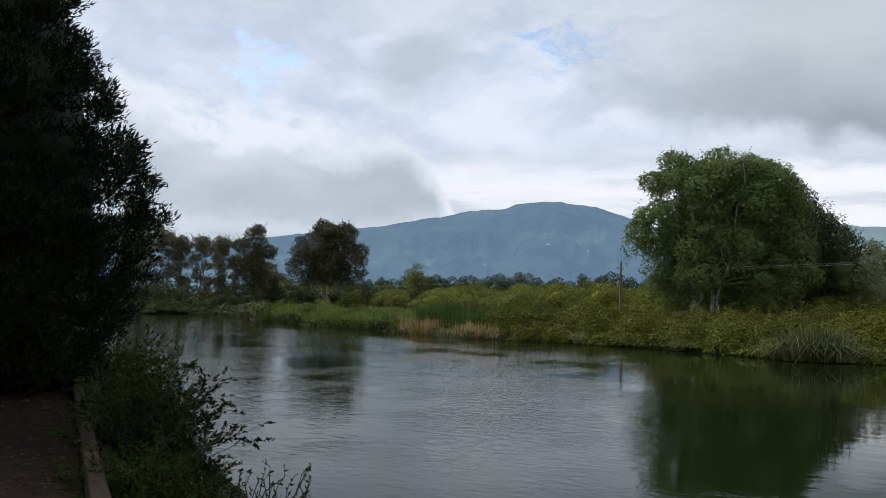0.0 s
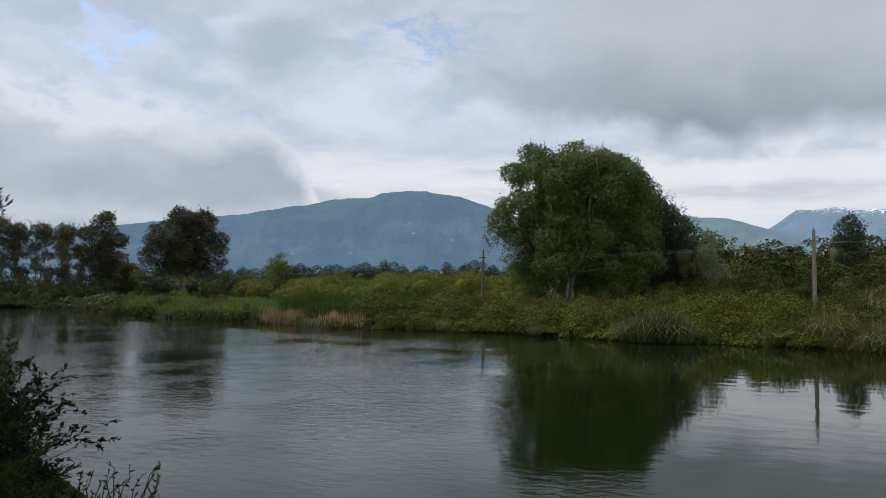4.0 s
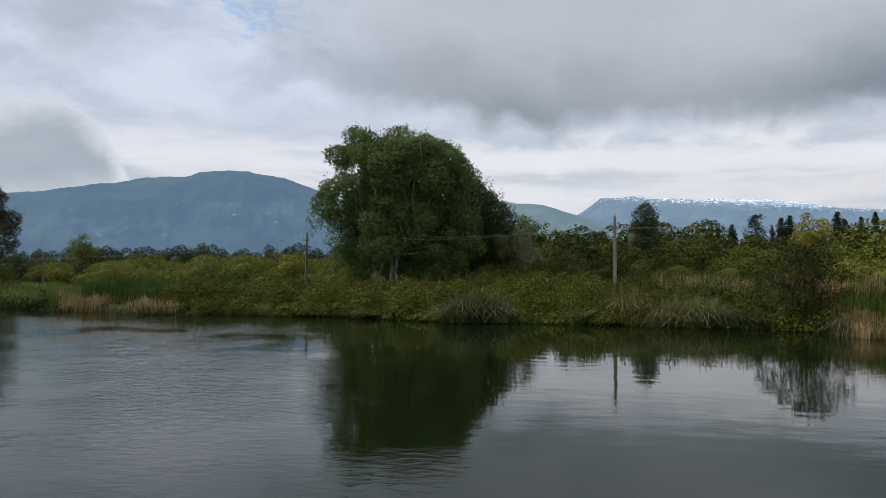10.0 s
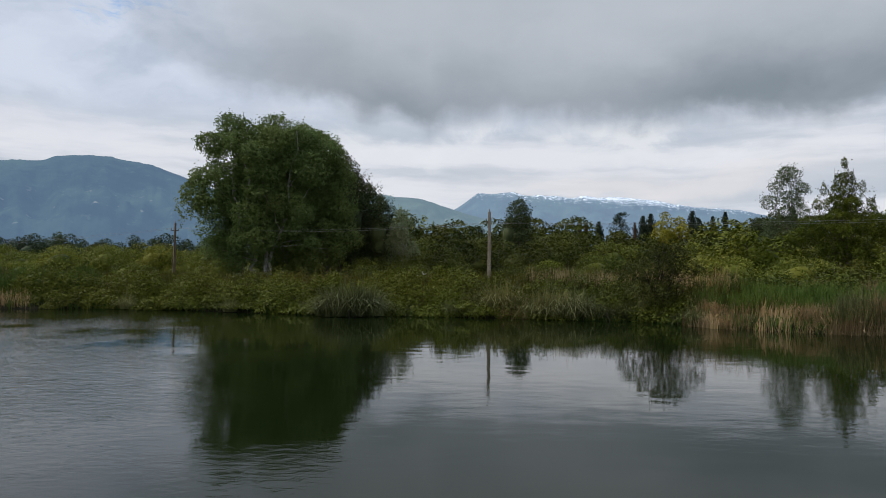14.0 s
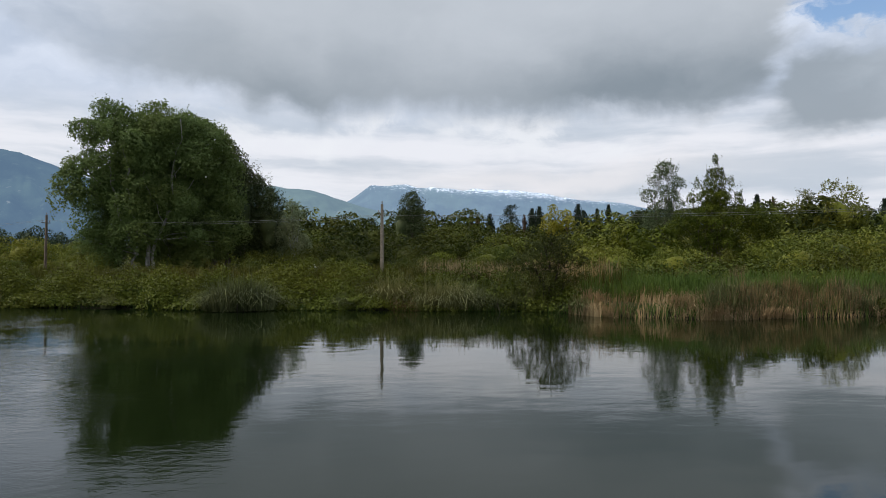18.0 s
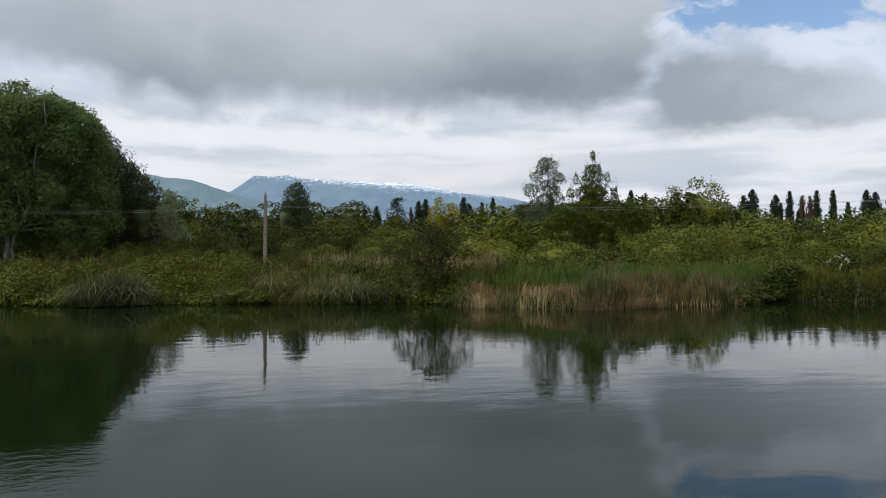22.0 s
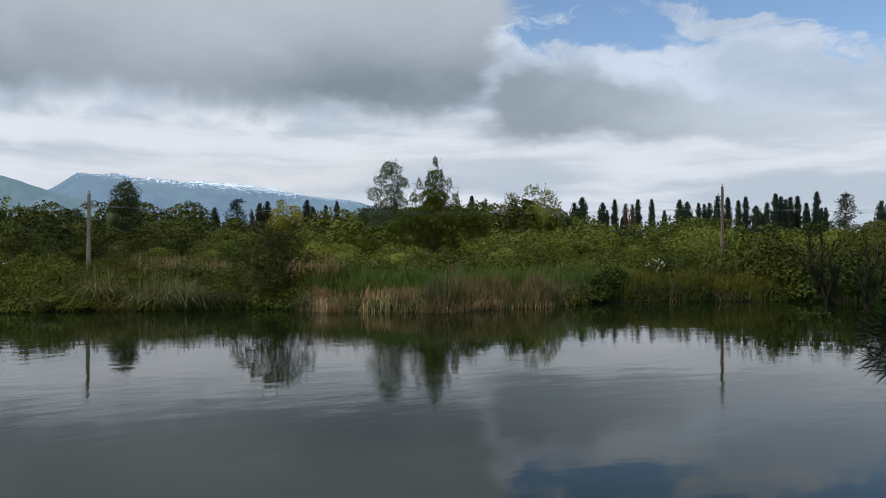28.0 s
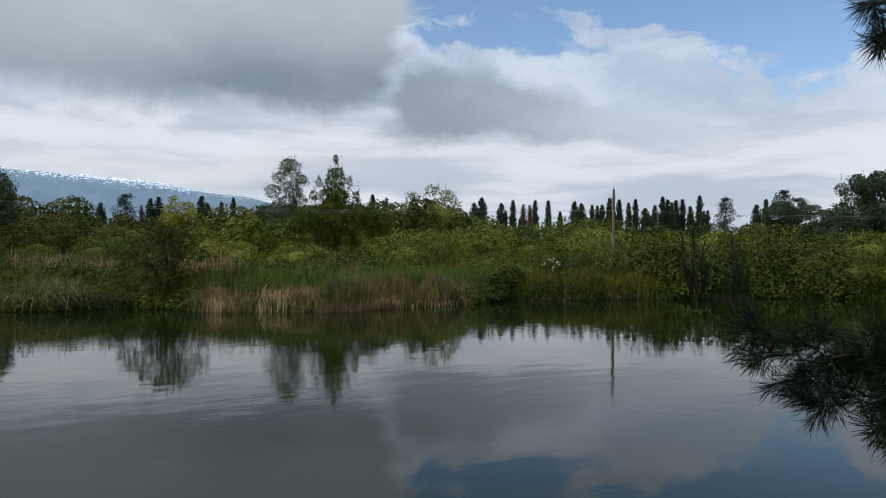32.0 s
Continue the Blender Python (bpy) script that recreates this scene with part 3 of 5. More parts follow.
def crown(name, C, R, count, leaf, mat, slim, droop=0.0, sprays=0, floor_z=0.05, bare=(), fill=0.22, skin=None):
    """Leaves on the skins of the lobes, facing out of each lobe, some inside, some on sprays that stick out."""
    n = len(C)
    area = R[:, 0] * R[:, 2]
    pick = rng.choice(n, count, p=area / area.sum())
    d = unit(rng.normal(size=(count, 3)) + np.array([0, 0, 0.35]))
    lump = 0.86 + 0.30 * fbm(d[:, 0] * 2.4 + pick * 3.1, d[:, 1] * 2.4 + d[:, 2] * 2.0 + pick, 3, 71)
    r = np.where(rng.random(count) < fill, rng.uniform(0.35, 0.95, count), 0.90 + 0.16 * rng.normal(size=count) * 0.6) * lump
    at = C[pick] + d * r[:, None] * R[pick]
    if skin is not None:
        # a fifth of the leaves closes the main masses between the lobes
        m_ = count // 5
        w_ = skin[:, 3] * skin[:, 5]
        q = rng.choice(len(skin), m_, p=w_ / w_.sum())
        at[:m_] = skin[q, :3] + d[:m_] * (rng.uniform(0.55, 0.86, m_) * lump[:m_])[:, None] * skin[q, 3:]
        pick[:m_] = -1
    deep = np.zeros(count, dtype=bool)
    for j in range(n):
        q = (at - C[j]) / R[j]
        deep |= ((q * q).sum(-1) < 0.42) & (pick != j)
    keep = ~deep | (rng.random(count) < 0.12) | ((pick < 0) & (rng.random(count) < 0.5))
    for x0, wide, z0, z1 in bare:
        keep &= ~((np.abs(at[:, 0] - x0) < wide) & (at[:, 1] < 1.5) & (at[:, 2] > z0) & (at[:, 2] < z1) & (rng.random(count) < 0.80))
    at, d = at[keep], d[keep]
    if sprays:
        m_ = rng.integers(0, len(at), sprays)
        steps = np.arange(1, 9)
        way = unit(d[m_] + np.array([0, 0, 0.55]) + rng.normal(size=(sprays, 3)) * 0.35)
        reach = rng.uniform(0.5, 1.5, (sprays, 1, 1)) * leaf * 0.38
        sp = (at[m_][:, None] + way[:, None] * steps[None, :, None] * reach + rng.normal(size=(sprays, 8, 3)) * leaf * 0.4).reshape(-1, 3)
        at, d = np.concatenate([at, sp]), np.concatenate([d, np.repeat(way, 8, 0)])
    at[:, 2] = np.maximum(at[:, 2], floor_z)
    HEIGHT[name] = float(np.percentile(at[:, 2], 97.5))
    along = rng.normal(size=at.shape) + d * 0.5 + np.array([0, 0, -droop])
    return leaf_mesh(name + "_crown", at, along, leaf, mat, slim, d + np.array([0, 0, 0.3]))


def core(name, C, R, mat, k=0.55, rings=7, sides=11):
    """The shaded mass of twigs and leaves inside a crown."""
    mid = (C * R[:, :1]).sum(0) / R[:, 0].sum()
    V = []
    for i in range(rings):
        e = math.pi * (i / (rings - 1) - 0.5)
        for j in range(sides):
            a = 2 * math.pi * (j + 0.5 * (i % 2)) / sides
            u = np.array([math.cos(e) * math.cos(a), math.cos(e) * math.sin(a), math.sin(e)])
            far_ = np.max(((C - mid) * u).sum(-1) + (R * np.abs(u)).max(-1) * 0.55)
            p = mid + u * max(far_, 0.1) * k
            p[2] = max(p[2], 0.02)
            V.append(p)
    F = [[i * sides + j, i * sides + (j + 1) % sides, (i + 1) * sides + (j + 1) % sides, (i + 1) * sides + j] for i in range(rings - 1) for j in range(sides)]
    return quads(name + "_core", V, F, mat, True)


def make_bush(name, label, mat, rx, rz, lobes, size, count, leaf, seed, group, category="bush", stems=7, bark=BARK, slim=0.6, sprays=0, droop=0.0):
    """A many-stemmed bush with a crown of rounded lobes."""
    root = thing(name, label, category, group)
    C, R = lobes_on([(0, 0, rz * 0.42, rx, rx, rz * 0.58), (rx * 0.2, -rx * 0.1, rz * 0.25, rx * 1.05, rx, rz * 0.3)], lobes, size)
    C[:, 2] = np.maximum(C[:, 2], R[:, 2] * 0.45)
    part("crown", crown(name, C, R, count, leaf, mat, slim, droop, sprays), root)
    part("inner_foliage", core(name, C, R, mat), root)
    ends = C[rng.choice(lobes, min(stems, lobes), replace=False)]
    runs = [bend((e[0] * 0.08, e[1] * 0.08, -0.1), e, 0.05 * rx * 0.6 + 0.012, 0.008, 6, 0.1) for e in ends]
    part("stem", tubes(name + "_stem", runs, bark, 3), root)
    return root


def make_tree(name, label, mat, bark, height, bole, rx, lobes, size, count, leaf, seed, group, category="tree", limbs=14, trunk_r=0.2, slim=0.6, sprays=0):
    """A broad-leaved tree: stem, limbs and a lobed crown."""
    root = thing(name, label, category, group)
    mid, half = (height + bole) / 2, (height - bole) / 2
    C, R = lobes_on([(0, 0, mid, rx, rx, half), (0, 0, bole + half * 0.6, rx * 1.05, rx, half * 0.6)], lobes, size)
    part("crown", crown(name, C, R, count, leaf, mat, slim, 0.1, sprays), root)
    part("inner_foliage", core(name, C, R, mat, 0.5), root)
    p, r = bend((0, 0, -0.3), (0, 0, height * 0.85), trunk_r, trunk_r * 0.12, 9, 0.0)
    runs = [(p, r)]
    for e in C[rng.choice(lobes, min(limbs, lobes), replace=False)]:
        j = int(np.clip((e[2] - bole * 0.7) / max(height - bole, 1) * 7, 1, 6))
        runs.append(bend(p[j], e, r[j] * 0.5, 0.015, 6, 0.06))
    part("trunk", tubes(name + "_trunk", runs, bark, 6), root)
    return root


def blob_tree(name, label, mat, bark, blobs, lobes, size, count, leaf, tops, trunk_r, limbs, group="", slim=0.6, bare=(), sprays=0, heart=0.0, droop=0.1, fill=0.22, foot=0.12):
    """A tree whose crown is several overlapping leafy masses (middle and half sizes), on stems that reach the given tops."""
    root = thing(name, label, "tree", group)
    C, R = lobes_on(blobs, lobes, size)
    C[:, 2] = np.maximum(C[:, 2], 0.6)
    part("crown", crown(name, C, R, count, leaf, mat, slim, droop, sprays, 0.1, bare, fill, np.array(blobs, dtype=float) if heart else None), root)
    if heart:
        B = np.array(blobs, dtype=float)
        part("inner_foliage", core(name, B[:, :3] + np.array([0, 1.2, 0]), B[:, 3:], mat, heart), root)
    for k, t_ in enumerate(tops):
        runs = []
        p, r = bend((t_[0] * foot, t_[1] * foot, -0.3), t_, trunk_r * (1.0 if k == 0 else 0.75), trunk_r * 0.15, 9, 0.0)
        stem = part("trunk", tubes(name + "_trunk", [(p, r)], bark, 7), root)
        near_c = C[np.argsort(np.linalg.norm(C[:, :2] - np.array(t_[:2]), axis=1))[: max(lobes // 2, 4)]]
        for e in near_c[rng.choice(len(near_c), min(limbs // len(tops), len(near_c)), replace=False)]:
            j = int(np.clip(e[2] / t_[2] * 7 - 1, 2, 7))
            runs.append(bend(p[j], e, r[j] * 0.45, 0.02, 6, 0.05))
        part("limb", tubes(name + "_limb", runs, bark, 5), stem)["kind"] = "stuff"
    return root


def make_cypress(name, label, mat, height, rx, seed, group, n=380, per=6, leaf=0.27):
    """A narrow column that tapers to a tip."""
    root = thing(name, label, "tree", group)
    s = rng.random(n)
    r = rx * np.interp(s, [0, 0.12, 0.5, 0.85, 0.95, 1], [0.7, 1.0, 0.96, 0.62, 0.32, 0.03]) * (0.85 + 0.3 * fbm(s * 9, s * 0 + seed, 3, seed))
    a = rng.random(n) * 6.283
    c = np.stack([np.cos(a) * r * 0.8, np.sin(a) * r * 0.8, height * (0.06 + 0.92 * s)], -1)
    at, way = clumps(c, 0.26, per)
    part("crown", leaf_mesh(name + "_crown", at, way * 0.5 + np.array([0, 0, 0.9]), leaf, mat, 0.4), root)
    zz = np.linspace(0.03, 0.97, 16)
    rr = rx * np.interp(zz, [0, 0.12, 0.5, 0.85, 1], [0.4, 0.72, 0.70, 0.34, 0.02]) * rng.uniform(0.85, 1.1, 16)
    part("inner_foliage", tubes(name + "_core", [(np.stack([rng.normal(0, 0.04, 16), rng.normal(0, 0.04, 16), zz * height], -1), rr)], mat, 9), root)
    part("trunk", tubes(name + "_trunk", [bend((0, 0, -0.3), (0, 0, height * 0.9), 0.16, 0.03, 5, 0)], DARKBARK, 6), root)
    return root


def make_cedar(name, label, mat, height, rx, seed, group, tiers=13, per=60, leaf=0.30):
    """Layered, flat boughs on one trunk."""
    root = thing(name, label, "tree", group)
    runs = [bend((0, 0, -0.3), (0, 0, height * 0.97), 0.28, 0.04, 7, 0)]
    C = []
    for k in range(tiers):
        s = (k + 0.5) / tiers
        z = height * (0.22 + 0.74 * s)
        reach = rx * (1 - s) ** 0.75 + 0.3
        for a in rng.random(5) * 6.283:
            L = reach * rng.uniform(0.65, 1.15)
            e = np.array([math.cos(a) * L, math.sin(a) * L, z + L * 0.06])
            runs.append(bend((0, 0, z - 0.1), e, 0.07 * (1 - s) + 0.02, 0.01, 5, 0.04))
            for q in np.linspace(0.3, 1, 4):
                C.append(np.array([0, 0, z]) * (1 - q) + e * q + rng.normal(size=3) * np.array([0.35, 0.35, 0.1]))
    at, way = clumps(np.array(C), 0.62 * rx / 4, per // 3)
    at[:, 2] = at[:, 2] * 0.999
    part("crown", leaf_mesh(name + "_crown", at, way * np.array([1, 1, 0.3]), leaf, mat, 0.4), root)
    part("trunk", tubes(name + "_trunk", runs, DARKBARK, 6), root)
    return root


def blades(name, at, tall, mat, lean=0.25, wide=0.03, heading=None):
    """Grass and reed blades: bent strips that narrow to a tip."""
    n = len(at)
    a = rng.random(n) * 6.283 if heading is None else rng.normal(heading, 0.5)
    side = np.stack([np.cos(a), np.sin(a), np.zeros(n)], -1)
    fall = np.stack([-np.sin(a), np.cos(a), np.zeros(n)], -1)
    h = (tall * rng.uniform(0.6, 1.25, n))[:, None]
    q = (np.abs(rng.normal(0, 1, n)) * lean)[:, None]
    wv = (wide * rng.uniform(0.7, 1.3, n))[:, None]
    p0 = at
    p1 = at + np.array([0, 0, 1.0]) * h * 0.6 + fall * h * q * 0.35
    p2 = at + np.array([0, 0, 1.0]) * h * (1 - q * 0.5) + fall * h * q
    v = np.stack([p0 - side * wv / 2, p0 + side * wv / 2, p1 + side * wv * 0.4, p1 - side * wv * 0.4, p2 + side * wv * 0.08, p2 - side * wv * 0.08], 1).reshape(-1, 3)
    b = np.arange(n)[:, None] * 6
    f = np.concatenate([b + np.array([[0, 1, 2, 3]]), b + np.array([[3, 2, 4, 5]])])
    return quads(name, v, f, mat)


def strip(n, az0, az1, e0, e1, power=1.0):
    """Places on the far bank between two bearings and two distances from the water's edge."""
    az = rng.uniform(az0, az1, n)
    e = e0 + (e1 - e0) * rng.random(n) ** power
    d = shore(az) + e
    x, y = d * np.sin(np.radians(az)), d * np.cos(np.radians(az))
    ragged = az + (fbm(x * 0.35, y * 0.35, 4, 77) - 0.45) * min(5.0, (az1 - az0) * 0.6) + rng.normal(0, min(0.9, (az1 - az0) * 0.08), n)
    keep = (ragged > az0) & (ragged < az1)
    x, y, az, e = x[keep], y[keep], az[keep], e[keep]
    return x, y, ground_z(x, y), az, e


def stuff(name, label, category, mesh):
    return tagged(new(name, mesh), label, category, kind="stuff")


def mounds(name, label, az0, az1, e0, e1, count, r0, r1, tall, per, leaf, mat, slim=0.7, category="brambles"):
    """A tangled bank made of many leafy mounds of uneven size."""
    x, y, g, az, e = strip(count, az0, az1, e0, e1)
    m_ = len(x)
    r = rng.uniform(r0, r1, m_)
    h = tall * rng.uniform(0.32, 1.42, m_) * np.clip(0.55 + (e - e0) / 3.0, 0, 1)
    d = unit(rng.normal(size=(m_, per, 3)))
    d[..., 2] = np.abs(d[..., 2])
    bump_ = 0.72 + 0.62 * fbm(d[..., 0] * 2.6 + x[:, None] * 3, d[..., 1] * 2.6 + d[..., 2] * 2.0, 3, 61)
    k = bump_ * (0.62 + 0.42 * rng.random((m_, per)) ** 0.5)
    at = np.stack([x[:, None] + d[..., 0] * r[:, None] * k, y[:, None] + d[..., 1] * r[:, None] * k, np.maximum(g, 0.0)[:, None] + 0.03 + d[..., 2] * h[:, None] * k], -1).reshape(-1, 3)
    way = (d + rng.normal(size=d.shape) * 0.7).reshape(-1, 3)
    stuff(name, label, category, leaf_mesh(name, at, way, leaf, mat, slim, d.reshape(-1, 3) + np.array([0, 0, 0.3])))


def sward(name, label, az0, az1, e0, e1, tall, n, mat, lean=0.25, wide=0.03, clumpy=0.5, category="grass", power=1.0, combed=False):
    x, y, g, az, e = strip(n, az0, az1, e0, e1, power)
    n = len(x)
    c = fbm(x * 0.6, y * 0.6, 3, 17)
    keep = rng.random(n) < np.clip(1.0 - clumpy + (c - 0.35) * 3 * clumpy, 0.08, 1)
    x, y, g, c = x[keep], y[keep], g[keep], c[keep]
    tuft = fbm(x * 2.2, y * 2.2, 2, 23)
    stuff(name, label, category, blades(name, np.stack([x, y, g - 0.03], -1), tall * (0.35 + 0.8 * c + 0.6 * tuft), mat, lean * (0.5 + 1.2 * fbm(x * 1.1, y * 1.1, 2, 29)), wide, 12.6 * fbm(x * 0.5, y * 0.5, 2, 37) if combed else None))


# ---- far bank, west to east ----
rng = np.random.default_rng(101)
mounds("western_shore_growth", "low dark growth along the western shore", -60, -43.5, -0.4, 4.0, 90, 0.7, 1.6, 1.2, 160, 0.3, UNDERGROWTH)
sward("meadow_grass", "light green meadow grass on the far bank", -45, -33, 0.3, 22, 0.75, 26000, GRASS, 0.3, 0.06)
sward("dead_reed_bed", "dry tan reeds at the water's edge", -34.5, -26.5, -0.3, 2.8, 0.85, 6500, REED, 0.5, 0.035, 0.8, combed=True)
sward("green_reed_bed", "green reeds behind the dry ones", -33, -22, 1.5, 7, 1.6, 14000, SEDGE, 0.2, 0.035)
mounds("bramble_hedge", "bright green brambles hanging over the water", -27.5, 6, -0.1, 6.0, 150, 0.6, 1.7, 1.45, 900, 0.135, BRAMBLE)
mounds("weed_mounds", "olive weeds among the brambles", -30, 20, 1.5, 11.0, 130, 0.5, 1.2, 1.35, 320, 0.15, MEADOW, 0.4, "weeds")
sward("tall_meadow", "tall yellow-green weeds behind the brambles", -32, 8, 4.5, 22, 1.15, 34000, MEADOW, 0.3, 0.05)
sward("drooping_tussock", "grey-green drooping tussock of sedge by the water", -6.8, -1.8, -0.4, 1.8, 1.2, 2200, TUSSOCK, 0.75, 0.03, 0.5)
mounds("mixed_bank_growth", "mixed brambles and weeds on the bank", 4.5, 20.5, 0.1, 6.5, 75, 0.45, 1.3, 1.25, 560, 0.13, BRAMBLE)
sward("bank_tussock", "green flag leaves and grass by the water", 4, 20, -0.3, 4.5, 1.0, 11000, TUSSOCK, 0.6, 0.035, 0.8)
sward("dry_straw", "orange dry straw at the foot of the bank", 6.6, 9.0, -0.4, 0.6, 0.8, 1100, REED, 0.5, 0.03, 0.0)
sward("pale_grass", "pale dry grass among the weeds", 9, 24, 5.5, 13, 1.7, 9000, REED, 0.3, 0.025, 0.8)
sward("weedy_meadow", "green weeds and grass behind the bank", 5, 25, 4.5, 22, 1.3, 22000, MEADOW, 0.3, 0.05)
sward("tan_reed_bed", "broad bed of dry tan reeds in the water's edge", 20.2, 42.2, -0.9, 3.4, 0.80, 26000, REED, 0.58, 0.028, 1.25, combed=True)
sward("upright_reeds", "tall upright tan reeds with pale plumes", 32.5, 41.5, -0.2, 2.4, 1.20, 3600, REED, 0.22, 0.026, 1.0)
sward("reed_bed_green", "fresh green sedge behind the dry reeds", 21, 46, 2.2, 9, 1.25, 30000, SEDGE, 0.3, 0.035, 0.6)
sward("reed_mixed", "grey-green reeds mixed with dry stalks", 30, 43, -0.4, 4, 1.2, 9000, TUSSOCK, 0.35, 0.03, 0.8)
sward("pale_grass_back", "pale dry grass before the bushes", 19, 33, 8.5, 14, 1.35, 7000, REED, 0.3, 0.025, 0.9)
mounds("bank_bush", "round leafy bush over the water", 41.2, 45.4, -0.1, 2.2, 11, 0.8, 1.2, 1.4, 700, 0.2, THICKET)
sward("edge_grass", "long green grass hanging at the bank", 45, 57, 0, 6, 1.2, 14000, MEADOW, 0.4, 0.035, 0.3)
sward("edge_straw", "dry straw hanging at the bank", 46, 54, -0.2, 0.6, 0.7, 1800, REED, 0.5, 0.03, 0.5)
mounds("eastern_hedge", "dense green scrub along the eastern bank", 53, 77, 0.0, 9, 120, 0.9, 1.9, 2.6, 330, 0.27, THICKET)
mounds("eastern_weeds", "bright weeds along the eastern bank", 46, 77, 0.3, 12, 70, 0.6, 1.3, 1.7, 320, 0.18, BRAMBLE)
mounds("reed_back_growth", "green weeds behind the reed bed", 21, 48, 6.0, 14, 80, 0.6, 1.3, 1.5, 320, 0.18, WILLOW)
sward("back_field", "green field behind the eastern bank", 24, 60, 8, 26, 1.0, 26000, MEADOW, 0.3, 0.06)

mounds("overhanging_growth", "dark green growth hanging over the water's edge", -27, 20, -0.4, 0.9, 150, 0.35, 0.8, 0.95, 110, 0.15, THICKET)
mounds("eastern_overhang", "dark green growth hanging over the water's edge", 42, 77, -0.4, 0.9, 100, 0.35, 0.8, 0.95, 110, 0.15, THICKET)
mounds("western_overhang", "dark green growth hanging over the water's edge", -46, -34, -0.4, 0.9, 60, 0.35, 0.8, 0.95, 110, 0.15, THICKET)
sward("overhanging_grass", "grass blades hanging over the water's edge", -46, 77, -0.5, 1.0, 0.7, 14000, SEDGE, 0.7, 0.035, 0.7)

# drooping tussocks by the water
tussock = thing("sedge_tussock", "grey-green sedge tussock drooping over the water", "grass", "tussocks on the bank")
m_ = 420
a_ = rng.random(m_) * 6.283
r_ = rng.random(m_) ** 0.7 * 0.60
root_at = np.stack([np.cos(a_) * r_, np.sin(a_) * r_, np.zeros(m_)], -1)
part("foliage", blades("tussock_foliage", root_at, 1.15 * (0.6 + 0.6 * rng.random(m_)), TUSSOCK, 0.72, 0.026, a_ - 1.571), tussock)["kind"] = "stuff"
spots = [(-6.4, 43.6, 1.05), (-5.7, 43.4, 1.35), (-5.0, 43.8, 1.5), (-4.3, 43.4, 1.4), (-3.6, 43.7, 1.5), (-2.9, 43.6, 1.2), (-13.5, 47.8, 0.7), (-20.5, 52.0, 0.7), (3.0, 43.6, 0.7)]
spots += [(9.4, 42.9, 1.2), (10.4, 43.0, 1.4), (11.3, 42.8, 1.35), (12.4, 42.8, 1.2), (13.2, 42.8, 1.0), (6.6, 44.0, 1.3), (7.3, 44.2, 1.2), (14.6, 42.8, 0.9), (16.0, 42.8, 0.8), (7.9, 43.6, 0.75), (5.2, 43.9, 0.7), (21.2, 40.6, 0.8), (46.5, 50.5, 0.8), (48.5, 51.2, 0.9)]
scatter(tussock, [place(az, d, k, rng.uniform(0.9, 1.15), z=max(0.05, float(ground_z(d * math.sin(radians(az)), d * math.cos(radians(az)))))) for az, d, k in spots])

# ---- rough thicket ----
rng = np.random.default_rng(102)
BUSH = "thicket bushes"
kinds = [
    make_bush("hazel_bush", "dense dark green thicket bush", THICKET, 2.7, 3.9, 28, 0.95, 4400, 0.235, 2, BUSH),
    make_bush("willow_bush", "pale grey-green willow bush", WILLOW, 2.9, 3.5, 24, 1.05, 4300, 0.235, 3, BUSH, slim=0.5, droop=0.2),
    make_bush("alder_bush", "tall green alder bush", THICKET, 2.2, 4.9, 26, 0.85, 4300, 0.235, 4, BUSH),
    make_bush("dark_bush", "dark undergrowth bush below the tall trees", UNDERGROWTH, 2.6, 4.0, 22, 0.95, 3200, 0.27, 7, BUSH),
    make_bush("young_bush", "yellow-green young bush in the thicket", BRIGHT, 2.2, 3.0, 22, 0.80, 3600, 0.21, 5, BUSH),
]
jobs = [[] for _ in kinds]
# the skyline of the thicket: bearing and rise
CREST_AZ = [-4, -1, 0.2, 2, 5.5, 7.5, 9.8, 11.5, 13, 15, 17, 19, 22, 23, 24.8, 27, 31, 33, 36, 39, 41, 42, 44, 46.5, 48.6, 50.7, 53, 55, 57, 59, 62, 64.5, 66, 69, 80]
CREST = [0.062, 0.060, 0.055, 0.051, 0.056, 0.055, 0.059, 0.063, 0.057, 0.044, 0.040, 0.037, 0.042, 0.048, 0.056, 0.060, 0.062, 0.068, 0.066, 0.068, 0.056, 0.045, 0.037, 0.036, 0.047, 0.047, 0.040, 0.035, 0.034, 0.036, 0.040, 0.038, 0.036, 0.044, 0.044]


def thicket(count, az0, az1, d0, d1, s0, s1, weights):
    """Bushes strewn between two bearings and distances, of sizes s0 to s1."""
    for _ in range(count):
        az, d = rng.uniform(az0, az1), rng.uniform(d0, d1)
        if abs(az + 35.4) < 1.4 and d < 112:
            d = 114.0
        if abs(az + 17.5) < 1.8 and 60 < d < 88:
            d = 92.0
        k = rng.choice(len(kinds), p=weights)
        jobs[k].append(place(az, d, rng.uniform(s0, s1), rng.uniform(0.8, 1.2)))


def crest(step, az0, az1, d0, d1, f0, f1, weights, wide=1.15):
    """A row of bushes whose tops reach a share of the skyline."""
    for az in np.arange(az0, az1, step):
        az = az + rng.uniform(-0.5, 0.5) * step
        d = rng.uniform(d0, d1)
        k = rng.choice(len(kinds), p=weights)
        h = EYE + np.interp(az, CREST_AZ, CREST) * d * rng.uniform(f0, f1) * 1.03 - 1.4
        s = h / HEIGHT[kinds[k].name]
        t_ = rng.uniform(0.85, 1.1) / wide
        jobs[k].append(place(az, d, s / t_, t_))


